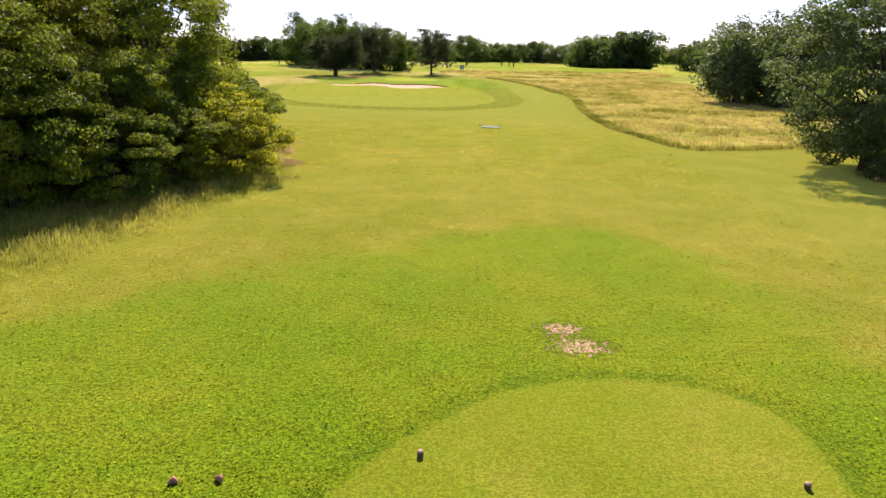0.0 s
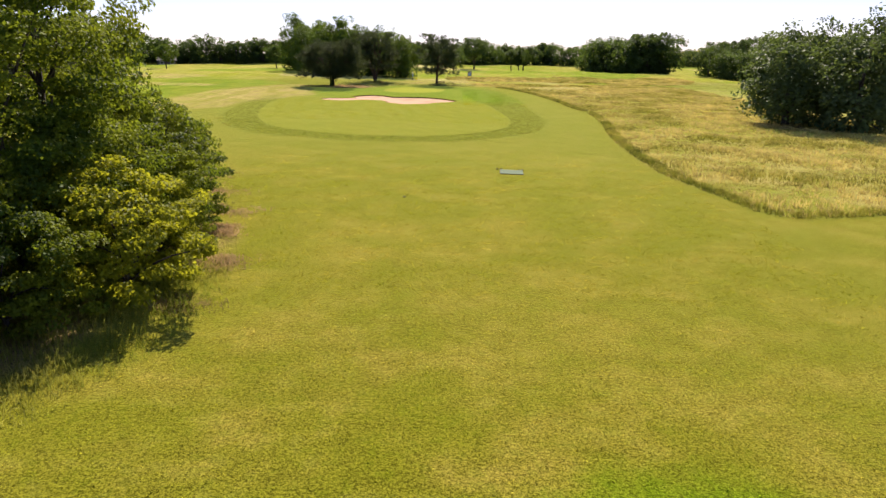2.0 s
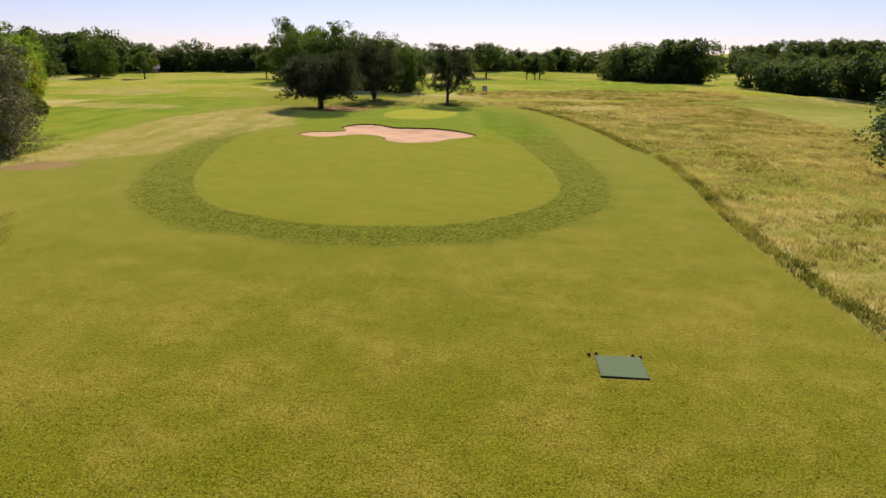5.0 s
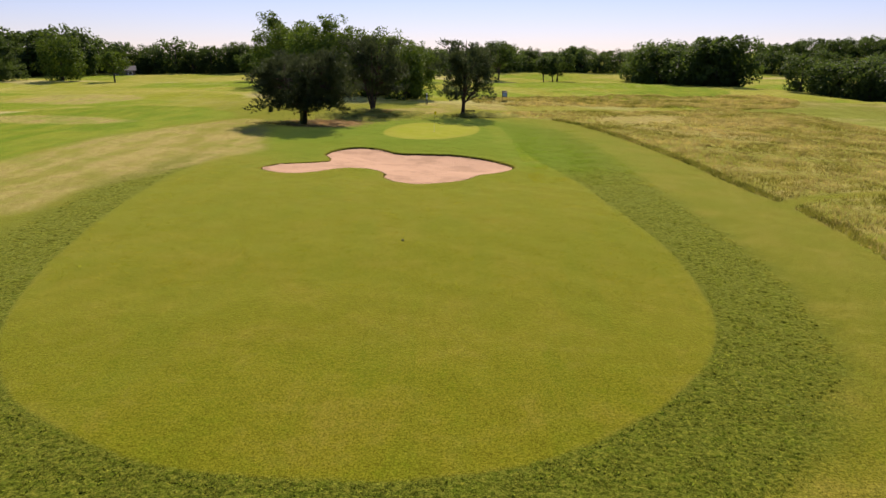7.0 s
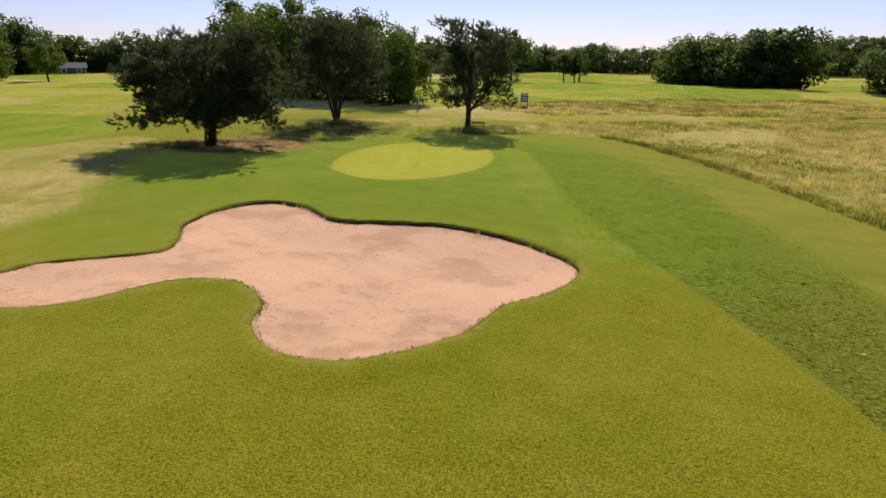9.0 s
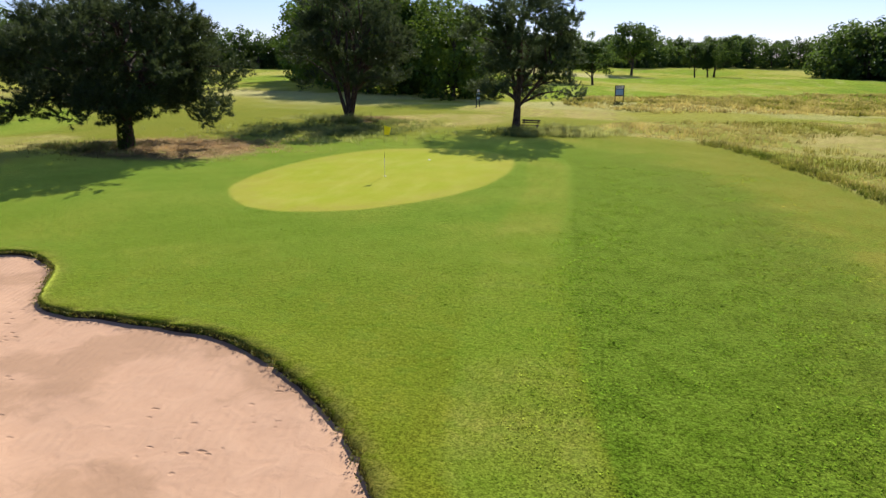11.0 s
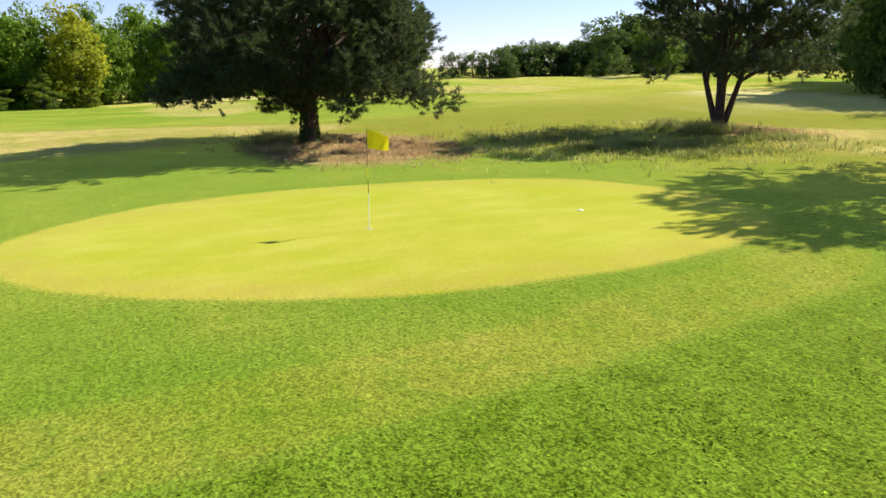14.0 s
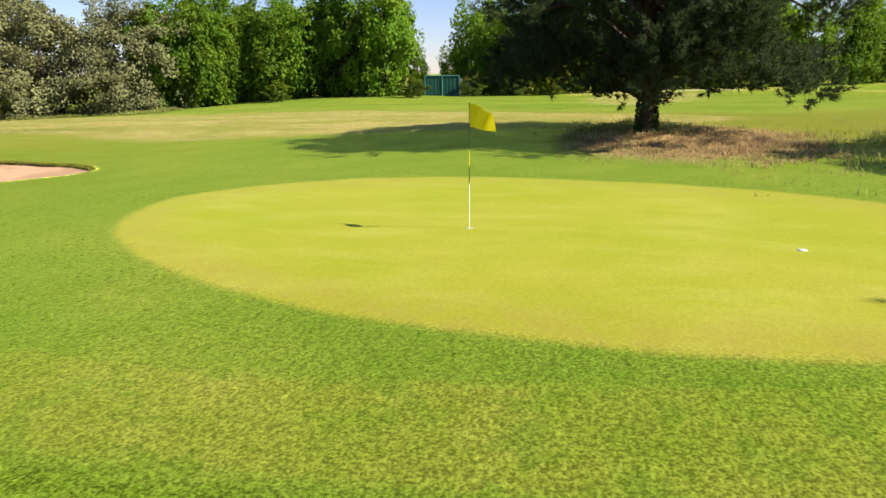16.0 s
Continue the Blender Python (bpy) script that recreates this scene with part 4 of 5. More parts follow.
wood([(70, 258), (61, 276), (56, 300)], 2, 6.0, 20, 1.2)
wood([(101, 204), (92, 222)], 2, 6.0, 40, 1.02)
wood([(92, 222), (79, 245)], 2, 6.0, 41, 0.86)
wood([(-123, 217), (-121, 237)], 2, 5.0, 21, 0.72)
wood([(-139, 256), (-111, 269)], 2, 5.2, 42, 1.25)
stand(far_b, [(-125.3, 204.6, 0.46), (-123.3, 208.5, 0.44), (-121.6, 211.5, 0.48), (-119.9, 214.5, 0.52)], 33)
wood([(-44, 298), (-122, 286), (-170, 276)], 2, 5.2, 22, 0.8)
wood([(80, 385), (20, 372), (-30, 300)], 2, 8.0, 23, 0.85)
wood([(210, 330), (90, 400)], 2, 9.0, 24, 0.85)
wood([(290, 440), (140, 440)], 3, 7.5, 25, 0.8)

# ---- the three pines by the green ----
P1 = pine_tree(31, [(0.3, -0.2, 7.0, -0.3, 0.28), (2.4, 0.8, 6.2, 1.5, 0.17), (-2.6, -0.6, 6.2, 1.4, 0.17)], (0, 0, 4.7), (5.4, 5.4, 3.15), 240, 30, 2.05, 0.28, 70, 1.4, 0.86, [(34, 2.6, 5.8, 1.6, 2.8)])
P2 = pine_tree(32, [(0.2, 0.2, 9.2, -0.3, 0.21), (2.0, 0.7, 8.0, -0.2, 0.14), (-2.1, 0.3, 8.2, -0.2, 0.14), (0.5, -1.8, 7.4, -0.1, 0.12), (-0.9, 1.0, 8.6, 0.2, 0.12)], (0, 0, 6.2), (3.9, 3.9, 3.7), 150, 24, 2.2, 0.34, 70, 2.4, 0.78, [(14, 2.4, 4.4, 2.4, 3.4)])
P3 = pine_tree(33, [(0.4, 0.0, 9.9, -0.3, 0.25), (3.0, 0.2, 5.6, 1.5, 0.13), (-1.4, 0.3, 7.8, 1.8, 0.14), (1.6, -0.8, 8.2, 2.0, 0.13)], (0.5, 0, 5.9), (3.6, 3.3, 3.7), 135, 24, 1.9, 0.38, 50, 2.2, 0.76, [(14, 2.4, 4.6, 2.0, 3.2)])
PG = "pines by the green"
pines = []
for meshes, x, y, turn, label in ((P1, -22.1, 142.9, 0, "broad dark pine with an ivy-clad trunk and low boughs"), (P2, -16.3, 160.6, 40, "dark pine with several stems from one foot"), (P3, -3.9, 159.7, 0, "tall forked pine with an open crown beside a bench")):
    pines.append(planted("pine_tree", meshes, x, y, label, "pine tree", NEEDLE, PINE_BARK, PG, turn))
rng = np.random.default_rng(77)
ia, iz = rng.uniform(0, 6.28, 2600), rng.uniform(-0.1, 2.4, 2600) ** 1.05
ir = 0.35 - 0.04 * iz + rng.uniform(0, 0.10, 2600)
ip = np.stack([ir * np.cos(ia), ir * np.sin(ia), iz], -1)
part("ivy", mesh_of("ivy", *leaf_cards(rng, ip, np.stack([np.cos(ia), np.sin(ia), 0.3 + 0 * ia], -1), 0.11), LEAF_DARK), None, pines[0], "dark ivy leaves clinging to the trunk")


# rough grass left uncut round the pines
def collar(name, spots, material, label, height):
    xs, ys = [], []
    for cx, cy, r, count in spots:
        gx0, gy0 = rng.normal(0, r * 0.5, count), rng.normal(0, r * 0.36, count)
        keep = 0.6 + 0.6 * waves(gx0 + cx, gy0 + cy, 3.0, 40) > rng.uniform(0, 1, count)
        xs.append(cx + gx0[keep]), ys.append(cy + gy0[keep])
    x0, y0 = np.concatenate(xs), np.concatenate(ys)
    v, f, up = blades(rng, x0, y0, height * (0.7 + 0.5 * waves(x0, y0, 2.2, 41)), 0.022, 5, 0.6, 0.2)
    tagged(new(name, mesh_of(name, v, f, material, up=up)), label, "grass", kind="stuff")


RUST = blade_material("rusty_grass", (0.23, 0.185, 0.060), (0.52, 0.36, 0.17))
collar("rusty_grass", [(-20.2, 144.4, 4.2, 3000), (-18.6, 146.2, 3.6, 2200), (-23.6, 142.4, 3.2, 900), (-15.4, 161.4, 3.4, 1300), (-8.3, 32.5, 1.0, 500), (-8.6, 36.5, 1.2, 600), (-9.9, 40.8, 1.3, 1000), (-11.4, 44.4, 1.7, 1500), (-13.2, 48.6, 1.8, 1300), (-15.0, 52.6, 1.6, 900)], RUST, "reddish brown uncut grass under the pines", 0.20)
collar("uncut_grass", [(-12.6, 160.0, 3.4, 900), (-18.5, 160.5, 3.0, 900), (-2.4, 159.2, 2.6, 1500), (-24.5, 142.5, 3.0, 700), (-41.5, 100, 3.5, 1300), (-44, 106, 3.5, 1300), (-39.5, 93, 3.0, 900), (1.6, 161.5, 3.0, 900), (-16.6, 152.6, 6.0, 2600), (-13.0, 155.4, 4.0, 1500)], DULL_GREEN, "uncut green and straw grass under the pines", 0.34)

collar("uncut_grass", [(-1.6, 158.4, 2.2, 1500), (0.2, 158.6, 2.2, 900), (-3.2, 156.6, 1.4, 400), (-16.6, 159.2, 2.2, 600)], DULL_GREEN, "tall pale uncut grass round the bench and the pines", 0.62)

# grass that hangs over the rim of the bunker
k = rng.integers(0, len(BUNKER), 2600)
t = rng.uniform(0, 1, 2600)[:, None]
rimline = BUNKER[k] * (1 - t) + np.roll(BUNKER, -1, 0)[k] * t + rng.normal(0.0, 0.06, (2600, 2))
v, f, up = blades(rng, rimline[:, 0], rimline[:, 1], rng.uniform(0.015, 0.055, 2600), 0.022, 5, 0.9, 0.09)
v[:, 2] += 0.05
tagged(new("bunker_rim_grass", mesh_of("bunker_rim_grass", v, f, RIM_GREEN, up=up)), "ragged grass along the rim of the bunker", "grass", kind="stuff")

# ---- lumps in the turf ----
def turf_lumps(rng, x, y, size):
    """Low uneven cushions of grass."""
    n = len(x)
    a = np.arange(6) * np.pi / 3 + rng.uniform(0, 6.28, (n, 1)) + rng.uniform(-0.3, 0.3, (n, 6))
    r = size[:, None] * rng.uniform(0.7, 1.3, (n, 6))
    px, py = x[:, None] + r * np.cos(a), y[:, None] + r * np.sin(a)
    rim = np.stack([px, py, land(px, py) - 0.006], -1)
    tx, ty = x + rng.normal(0, 0.25, n) * size, y + rng.normal(0, 0.25, n) * size
    top = np.stack([tx, ty, land(tx, ty) + size * rng.uniform(0.18, 0.38, n)], -1)
    v = np.concatenate([rim, top[:, None]], 1).reshape(-1, 3)
    i = np.arange(n)[:, None] * 7
    k = np.arange(6)[None]
    f = np.stack([i + k, i + (k + 1) % 6, i + 6 + 0 * k], -1).reshape(-1, 3)
    return v, f


rng = np.random.default_rng(5)
tx, ty = rng.uniform(-15, 11, 20000), rng.uniform(121, 151, 20000)
free = np.min([outside(o, tx, ty) for o in (TEE, MEADOW, LEFT_ROUGH, GREEN, BUNKER)] + [nearest_patch(tx, ty)], axis=0) > 0.15
tx, ty = tx[free], ty[free]
rx, ry = rng.uniform(-28, 11, 90000), rng.uniform(69, 128, 90000)
free = (outside(RING, rx, ry) < -0.2) & (np.min([outside(o, rx, ry) for o in (FAIR, GREEN, BUNKER)], axis=0) > 0.12) & ((ry < 112) | (rx > 0))
free &= 1.1 - 0.9 * np.clip((ry - 88) / 36, 0, 1) > rng.uniform(0, 1, len(rx))
tx, ty = np.concatenate([tx, rx[free]]), np.concatenate([ty, ry[free]])
patchy = 0.75 + 0.6 * waves(tx, ty, 2.6, 23) > rng.uniform(0, 1, len(tx))
tx, ty = tx[patchy], ty[patchy]
size = rng.uniform(0.035, 0.095, len(tx)) * np.where(ty > 118, 0.66, 1.7)
cv, cf = turf_lumps(rng, tx, ty, size)
lump_zones = {key: np.repeat(val, 7) for key, val in zones_at(tx, ty).items()}
tagged(new("turf_lumps", mesh_of("turf_lumps", cv, cf, TURF, True, d_bunk=np.full(len(cv), 5.0), lumpy=np.ones(len(cv)), **lump_zones)), "low uneven cushions of grass and clover in the turf", "grass", kind="stuff")



def turf_tufts(rng, x, y, height, width, count=3):
    """Short bent tufts of turf: one slim pointed blade and its neighbours."""
    n = len(x)
    a = rng.uniform(0, 2 * np.pi, (n, count))
    h = height[:, None] * rng.uniform(0.5, 1.2, (n, count))
    bx, by = x[:, None] + 0.5 * width * np.cos(a), y[:, None] + 0.5 * width * np.sin(a)
    f = rng.uniform(0, 2 * np.pi, (n, count))
    side = np.stack([np.cos(f), np.sin(f), 0 * f], -1) * width * 0.5
    base = np.stack([bx, by, np.repeat(land(x, y)[:, None], count, 1) - 0.012], -1)
    tip = base + np.stack([np.cos(a) * h * 0.9, np.sin(a) * h * 0.9, h], -1)
    v = np.stack([base - side, base + side, tip], 2).reshape(-1, 3)
    return v, np.arange(len(v)).reshape(-1, 3)


def turf_patch(name, label, x, y, height, width, count=3):
    v, f = turf_tufts(rng, x, y, height, width, count)
    where = {key: np.repeat(val, 3 * count) for key, val in zones_at(x, y).items()}
    ob = new(name, mesh_of(name, v, f, TURF_BLADES, False, d_bunk=np.full(len(v), 5.0), lumpy=np.ones(len(v)), **where))
    tagged(ob, label, "grass", kind="stuff")


tx, ty = rng.uniform(-12, 13, 52000), 7 + 50 * rng.uniform(0, 1, 52000) ** 1.8
free = np.min([outside(o, tx, ty) for o in (TEE, MEADOW, LEFT_ROUGH)] + [nearest_patch(tx, ty)], axis=0) > 0.10
free &= 0.72 + 0.65 * waves(tx, ty, 2.2, 23) > rng.uniform(0, 1, len(tx))
tx, ty = tx[free], ty[free]
turf_patch("tee_turf_tufts", "short tufts of grass and clover in the mown turf", tx, ty, rng.uniform(0.02, 0.055, len(tx)), 0.045)
rx, ry = rng.uniform(-28, 11, 170000), rng.uniform(69, 130, 170000)
free = (outside(RING, rx, ry) < 0.4) & (np.min([outside(o, rx, ry) for o in (FAIR, GREEN, BUNKER)], axis=0) > 0.10) & ((ry < 112) | (rx > 0))
thick = 0.42 + 0.6 * waves(rx, ry, 1.9, 29) - 0.40 * np.clip((ry - 78) / 8, 0, 1) - 0.45 * np.clip((ry - 92) / 36, 0, 1) - 0.6 * np.clip((-rx - 12) / 8, 0, 1) * np.clip((ry - 82) / 16, 0, 1)
free &= thick * np.clip(0.15 - outside(RING, rx, ry) / 1.6, 0, 1) > rng.uniform(0, 1, len(rx))
rx, ry = rx[free], ry[free]
turf_patch("ring_tufts", "longer dark green tufts of grass in the ring round the fairway", rx, ry, rng.uniform(0.03, 0.085, len(rx)), 0.06)
mx, my = rng.uniform(-13, 14, 60000), rng.uniform(34, 68, 60000)
free = np.min([outside(o, mx, my) for o in (MEADOW, LEFT_ROUGH)], axis=0) > 0.10
free &= (0.46 + 0.75 * waves(mx, my, 2.6, 67)) * np.clip((68 - my) / 14, 0, 1) > rng.uniform(0, 1, len(mx))
mx, my = mx[free], my[free]
turf_patch("rough_tufts", "uneven short tufts of yellowish grass in the mown rough", mx, my, rng.uniform(0.02, 0.05, len(mx)), 0.06)
fx, fy = rng.uniform(-23, 6, 60000), 86 + 27 * rng.uniform(0, 1, 60000)
free = (outside(FAIR, fx, fy) < -0.2) & (outside(BUNKER, fx, fy) > 0.3)
free &= 0.48 + 0.75 * waves(fx, fy, 2.4, 71) > rng.uniform(0, 1, len(fx))
fx, fy = fx[free], fy[free]
turf_patch("fairway_tufts", "thin tufts and clover scattered in the mown fairway", fx, fy, rng.uniform(0.015, 0.038, len(fx)), 0.06)
kx, ky = rng.uniform(0.9, 9.5, 60000), rng.uniform(110, 146, 60000)
free = ((0.30 + 0.85 * waves(kx, ky, 3.6, 73)) * np.clip((146 - ky) / 24, 0.25, 1) > rng.uniform(0, 1, len(kx))) & (outside(BUNKER, kx, ky) > 0.3)
kx, ky = kx[free], ky[free]
turf_patch("clover_tufts", "glinting tufts of clover and grass in the rough beside the green", kx, ky, rng.uniform(0.015, 0.05, len(kx)), 0.05)

# ---- flags ----
def flagstick(name, x, y, label, lift, hoist, fly, turn, sag=0.0):
    """A pole in its hole with a cloth that the wind holds out."""
    ob = thing(name, pose(*ground_at(x, y, -lift), 0, 0, turn), label, "flag")
    segs = [(-0.1, 0.80, WHITE), (0.80, 1.10, BLACK), (1.10, 1.38, YELLOW), (1.38, 2.20, STEEL)]
    for k, (z0, z1, mat) in enumerate(segs):
        p = part("pole", mesh_of("pole", *tube([(0, 0, z0), (0, 0, (z0 + z1) / 2), (0, 0, z1)], [0.0075 - 0.0005 * k] * 3, 8), mat, True), None, ob)
    u, w = np.meshgrid(np.linspace(0, 1, 15), np.linspace(0, 1, 9), indexing="ij")
    cx = 0.012 + fly * u
    cy = 0.10 * np.sin(u * 6 + w * 1.7) * u ** 0.7
    cz = 2.18 - hoist * w - sag * u ** 1.4 * (1 - 0.55 * w)
    q = np.array([(a * 9 + b, (a + 1) * 9 + b, (a + 1) * 9 + b + 1, a * 9 + b + 1) for a in range(14) for b in range(8)])
    front, n = np.stack([cx, cy, cz], -1).reshape(-1, 3), 135
    verts = np.concatenate([front, front + [0, 0.004, 0]])
    part("cloth", mesh_of("cloth", verts, np.concatenate([q, q[:, ::-1] + n]), CLOTH, True), None, ob, "bright yellow cloth blown out by the wind")
    a = np.linspace(0, 2 * np.pi, 20, endpoint=False)
    ring = [(0.045, 0.002), (0.062, 0.006), (0.062, -0.05), (0.045, -0.05)]
    rv = np.array([(r * math.cos(t), r * math.sin(t), z) for r, z in ring for t in a])
    rf = np.array([(k * 20 + i, k * 20 + (i + 1) % 20, ((k + 1) % 4) * 20 + (i + 1) % 20, ((k + 1) % 4) * 20 + i) for k in range(4) for i in range(20)])
    part("cup", mesh_of("cup", rv, rf, simple("worn_white_plastic", (0.45, 0.45, 0.38), 0.6)), None, ob, "white rim of the hole")
    return ob


flagstick("golf_flag", -7.03, 139.6, "yellow flag on a banded pole standing in the hole", 0.0, 0.40, 0.46, 70, 0.16)
flagstick("golf_flag", -57.0, 122.1, "yellow flag hanging on a thin white pole", 0.0, 0.45, 0.16, 100, 0.2)

cup = thing("hole_plug", pose(*ground_at(-6.35, 144.9, -0.004)), "white rim of a spare hole in the green", "hole")
part("rim", mesh_of("rim", *tube([(0, 0, -0.04), (0, 0, 0.002), (0, 0, 0.006), (0, 0, 0.007)], [0.075, 0.075, 0.07, 0.004], 20), simple("plug_plastic", (0.46, 0.46, 0.40), 0.7), True), None, cup)

# ---- tee ----
def tee_marker(x, y):
    ob = thing("tee_marker", pose(*ground_at(x, y)), "small dark brown wooden tee marker with a pale top", "tee marker", "markers of the tee")
    prof = [(0.044, -0.02), (0.050, 0.04), (0.048, 0.08)]
    part("body", mesh_of("body", *tube([(0, 0, z) for _, z in prof], [r for r, _ in prof], 14), WOOD, True), None, ob)
    bm = bmesh.new()
    bmesh.ops.create_uvsphere(bm, u_segments=14, v_segments=7, radius=0.050)
    bmesh.ops.scale(bm, vec=(1, 1, 0.62), verts=bm.verts)
    bmesh.ops.translate(bm, vec=(0, 0, 0.08), verts=bm.verts)
    # The cap is a paler, blotchy brown than the body.
    part("cap", bm, simple("pale_cap_paint", (0.30, 0.17, 0.11), 0.55, var=0.5, scale=14), ob, "pale top")


tee_marker(-0.4, 9.6)
tee_marker(5.2, 9.1)

# ---- practice mat on the fairway ----
MAT_GREEN = simple("mat_green", (0.075, 0.120, 0.045), 0.9, var=0.35, scale=4)
RUBBER = simple("black_rubber", (0.02, 0.02, 0.02), 0.8)
mat_thing = thing("tee_mat", pose(*ground_at(3.35, 57.55, -0.035), 0.9, 1.6, -3), "square grey-green artificial turf mat with a black rubber edge", "mat")
part("pile", box(1.42, 1.5, 0.02, (0, 0, -0.002), 0.006), MAT_GREEN, mat_thing)
part("rubber_base", box(1.46, 1.54, 0.03, (0, 0, -0.022), 0.006), RUBBER, mat_thing, "black rubber base")
for px, py in ((-0.62, 0.86), (0.55, 0.86), (0.78, 0.80), (-0.86, 0.80)):
    mk = thing("tee_marker", pose(*ground_at(3.35 + px, 57.55 + py)), "small dark knob marking the mat's end", "tee marker", "markers of the mat")
    part("knob", mesh_of("knob", *tube([(0, 0, -0.02), (0, 0, 0.05), (0, 0, 0.085), (0, 0, 0.09)], [0.05, 0.055, 0.04, 0.005], 12), WOOD, True), None, mk)

# ---- bench ----
bench = thing("bench", pose(*ground_at(-2.95, 159.9), 0, 0, -14), "dark weathered wooden bench in uncut grass beside a pine", "bench")
part("seat", box(1.65, 0.14, 0.04, (0, -0.09, 0.45), 0.008), WOOD, bench)
part("seat", box(1.65, 0.14, 0.04, (0, 0.09, 0.45), 0.008), WOOD, bench)
part("backrest", box(1.65, 0.035, 0.13, (0, 0.25, 0.82), 0.008, turn=pose(0, 0, 0, -10)), WOOD, bench)
part("backrest", box(1.65, 0.035, 0.10, (0, 0.22, 0.65), 0.008, turn=pose(0, 0, 0, -10)), WOOD, bench)
for sx0 in (-0.62, 0.62):
    part("leg", box(0.07, 0.07, 0.5, (sx0, -0.12, 0.20), 0.008), WOOD, bench)
    part("leg", box(0.07, 0.07, 0.98, (sx0, 0.20, 0.42), 0.008, turn=pose(0, 0, 0, -6)), WOOD, bench)
    part("armrest", box(0.06, 0.36, 0.04, (sx0, 0.04, 0.43), 0.008), WOOD, bench)

bench.scale = (0.82, 0.82, 0.80)

# ---- information boards ----
PANEL_BLUE = simple("board_blue", (0.22, 0.36, 0.52), 0.4, var=0.2, scale=3)


def board(x, y, turn):
    ob = thing("information_board", pose(*ground_at(x, y), 0, 0, turn), "dark framed information board with a pale blue panel on two posts", "sign", "boards by the path")
    for k in (-0.40, 0.40):
        part("post", box(0.08, 0.08, 1.75, (k, 0, 0.78), 0.01), STEEL, ob)
    part("frame", box(0.92, 0.05, 1.05, (0, 0.02, 1.12), 0.01), STEEL, ob)
    part("panel", box(0.70, 0.02, 0.55, (0, -0.022, 0.98), 0.004), PANEL_BLUE, ob, "pale blue printed panel")
    head = part("header_panel", box(0.70, 0.02, 0.24, (0, -0.022, 1.46), 0.004), WHITE, ob, "white strip above the panel")
    for k, wd in enumerate((0.5, 0.42, 0.55)):
        part("text_bar", box(wd, 0.006, 0.03, (-0.05, -0.035, 1.53 - 0.06 * k), 0.0), STEEL, head)


board(3.2, 184.8, -2)
board(-9.7, 177.2, 78)

# ---- house and sheds in the distance ----
BRICK = simple("red_brick", (0.30, 0.125, 0.075), 0.9, var=0.4, scale=4)
ROOF = simple("roof_tiles", (0.13, 0.115, 0.10), 0.8, var=0.4, scale=5)
RENDERED = simple("pale_render", (0.10, 0.095, 0.09), 0.85, var=0.15)
GLASS = simple("window_glass", (0.03, 0.035, 0.04), 0.08, var=0.1, spec=0.6)


def house(x, y, turn, w, d, h, wall_mat, label, roof_h=2.0, chimney=True):
    ob = thing("house", pose(*ground_at(x, y, 0.2), 0, 0, turn), label, "house")
    part("wall", box(w, d, h, (0, 0, h / 2), 0.02), wall_mat, ob)
    bm = bmesh.new()
    o = 0.35
    a = [bm.verts.new(p) for p in ((-w / 2 - o, -d / 2 - o, h - 0.1), (w / 2 + o, -d / 2 - o, h - 0.1), (w / 2 + o, d / 2 + o, h - 0.1), (-w / 2 - o, d / 2 + o, h - 0.1), (-w / 2 - o, 0, h + roof_h), (w / 2 + o, 0, h + roof_h))]
    for f in ((0, 1, 5, 4), (2, 3, 4, 5), (0, 4, 3), (1, 2, 5), (3, 2, 1, 0)):
        bm.faces.new([a[k] for k in f])
    part("roof", bm, ROOF, ob, "tiled pitched roof")
    if chimney:
        part("chimney", box(0.6, 0.5, 1.3, (w * 0.25, 0.2, h + roof_h + 0.2), 0.02), BRICK, ob, "brick chimney")
    for k in (-0.28, 0.28):
        win = part("window", box(1.2, 0.08, 1.1, (w * k, -d / 2 - 0.02, h * 0.55), 0.01), WHITE, ob, "white window frame")
        part("pane", box(1.0, 0.03, 0.9, (w * k, -d / 2 - 0.06, h * 0.55), 0.0), GLASS, win)


house(-101.5, 270, 25, 6, 4, 1.9, RENDERED, "low grey hut with a tiled roof behind the trees", 1.2, False)
house(-58.5, 107.0, 115, 5, 4, 3.4, BRICK, "red brick outbuilding half hidden behind the wood", 1.6)

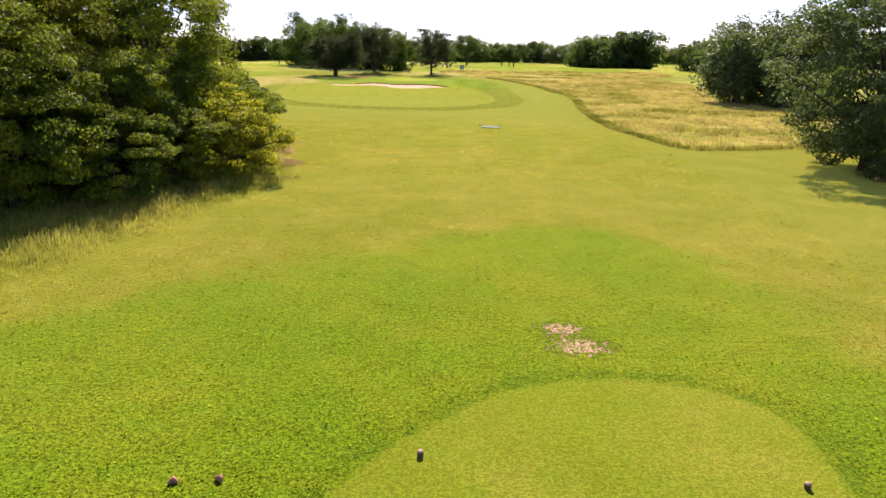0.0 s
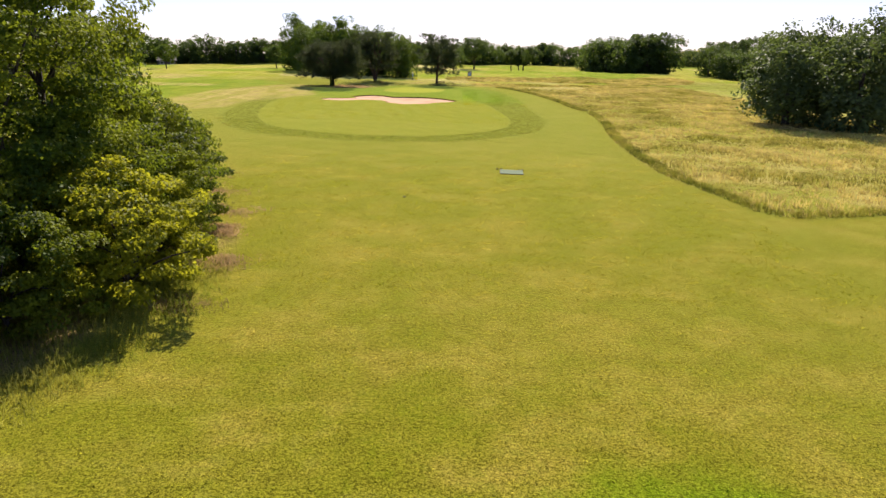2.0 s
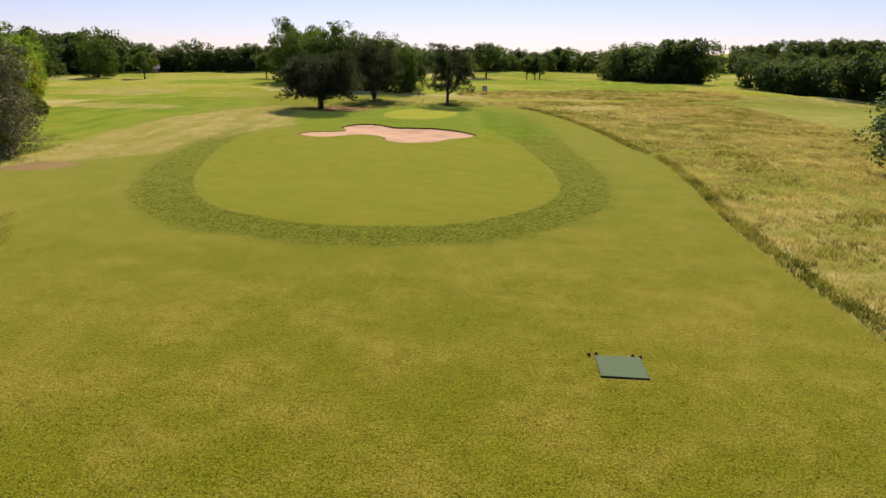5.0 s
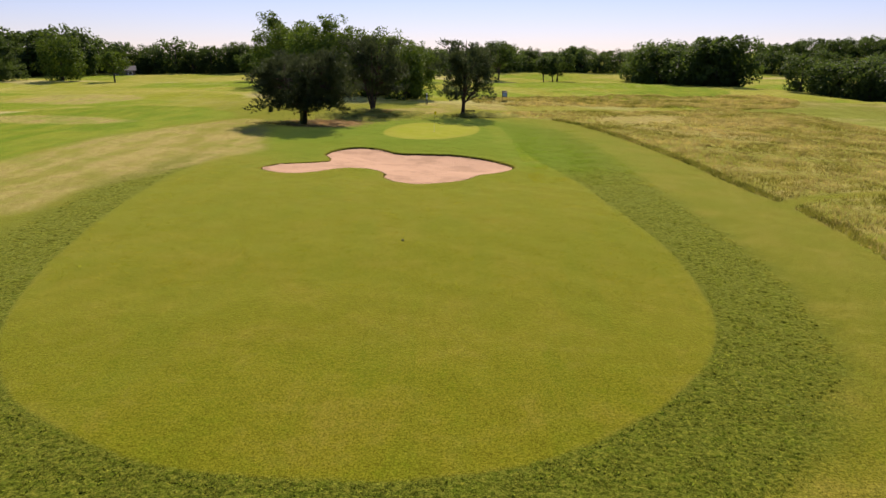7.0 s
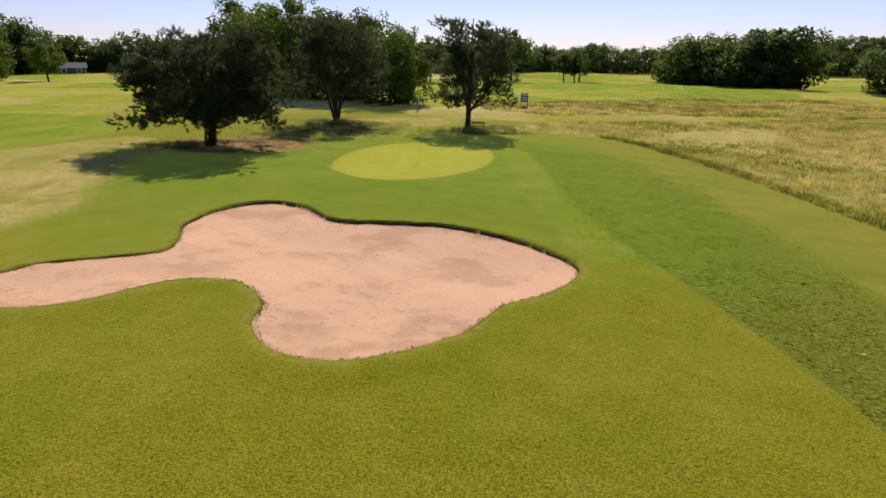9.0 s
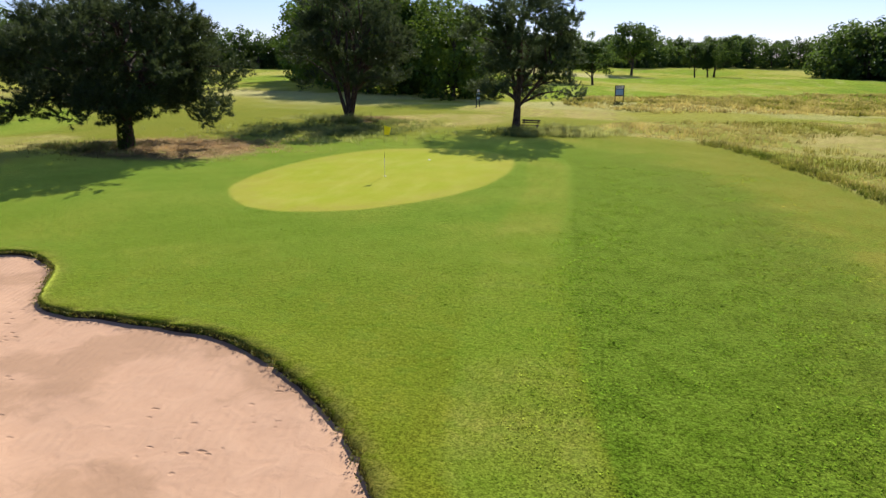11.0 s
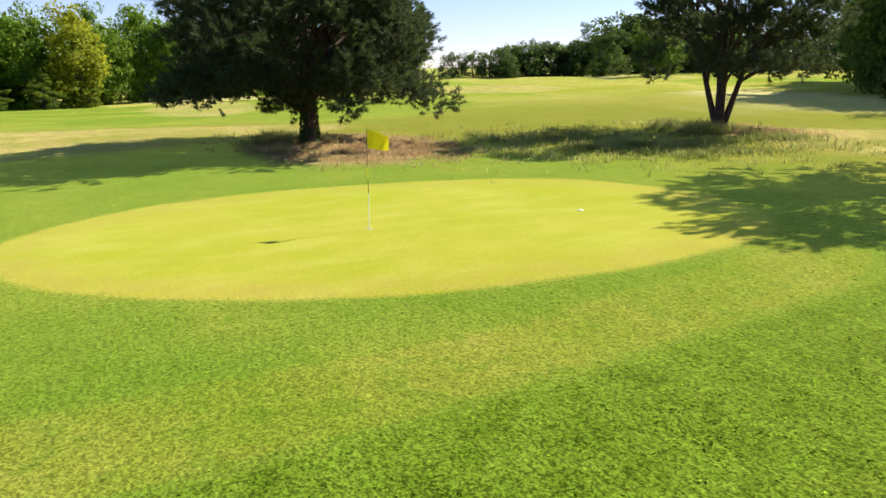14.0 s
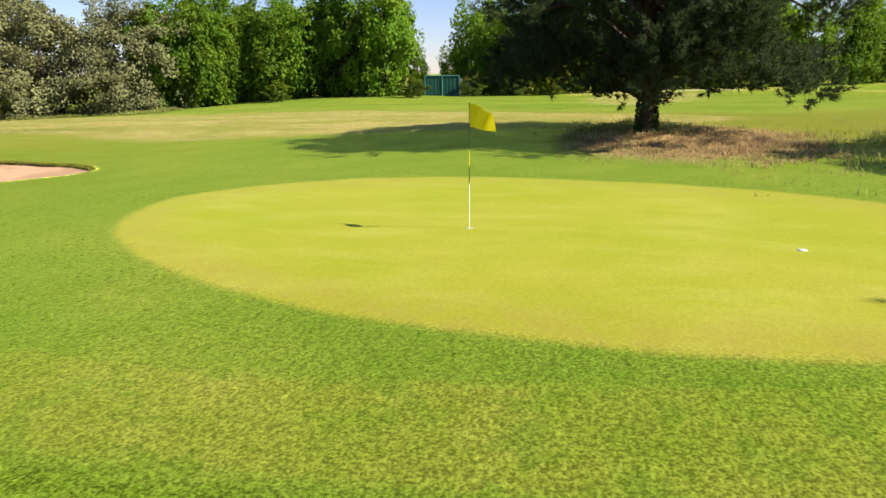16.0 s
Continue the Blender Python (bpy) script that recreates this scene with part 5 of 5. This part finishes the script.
GREEN_PAINT = simple("green_sheet_metal", (0.018, 0.075, 0.058), 0.5, var=0.2)
shed = thing("storage_container", pose(*ground_at(-58.2, 126.0, 0.05), 0, 0, 104), "dark green sheet metal container with a pale frame", "container")
part("body", box(3.0, 1.6, 1.75, (0, 0, 0.9), 0.02), GREEN_PAINT, shed)
PALE_FRAME = simple("pale_green_paint", (0.10, 0.26, 0.22), 0.5, var=0.1)
part("top_rail", box(3.1, 0.07, 0.07, (0, -0.84, 1.80), 0.01), PALE_FRAME, shed, "pale green edge rail")
for k in (-1.5, 0.0, 1.5):
    part("upright", box(0.07, 0.07, 1.8, (k, -0.84, 0.9), 0.01), PALE_FRAME, shed, "pale green upright")
for k in range(9):
    part("rib", box(0.03, 0.03, 1.6, (-1.32 + 0.33 * k, -0.815, 0.88), 0.005), GREEN_PAINT, shed)
RED = simple("red_paint", (0.50, 0.07, 0.03), 0.5)
notice = thing("notice_board", pose(*ground_at(-58.2, 128.2), 0, 0, 104), "small red and white notice on grey posts", "sign")
part("panel", box(0.55, 0.04, 0.75, (0.1, 0, 1.25), 0.01), RED, notice, "red panel")
part("notice", box(0.32, 0.015, 0.30, (0.1, -0.03, 1.2), 0.0), WHITE, notice, "white sheet")
for k in (-0.45, -0.15, 0.35):
    part("post", box(0.09, 0.09, 1.6, (k, 0.03, 0.75), 0.01), simple("grey_post", (0.42, 0.42, 0.42), 0.7), notice)

# ---- small caps in the turf ----
for x, y in ((-6.8, 93.6), (-2.8, 48.7)):
    cap = thing("sprinkler_cap", pose(*ground_at(x, y)), "small black sprinkler cap set in the turf", "sprinkler")
    part("lid", mesh_of("lid", *tube([(0, 0, -0.02), (0, 0, 0.03), (0, 0, 0.045), (0, 0, 0.046)], [0.07, 0.07, 0.055, 0.004], 16), RUBBER, True), None, cap)

# ---- small brown scraps of unknown stuff on the grass by the tee ----
for x, y, turn, ln in ((-3.8, 8.7, 20, 0.13), (-3.2, 8.8, -35, 0.16)):
    chip = thing("bark_chip", pose(*ground_at(x, y, -0.02), 4, 8, turn), "small curled reddish brown scrap lying on the turf", "bark")
    part("piece", mesh_of("piece", *tube([(-ln / 2, 0, 0), (-ln / 4, 0.02, 0.015), (0, 0.03, 0.03), (ln / 4, 0.01, 0.02), (ln / 2, -0.02, 0)], [0.012, 0.035, 0.045, 0.035, 0.01], 8, 3, 0.15), simple("reddish_scrap", (0.30, 0.14, 0.08), 0.9, var=0.5, scale=20), True), None, chip)
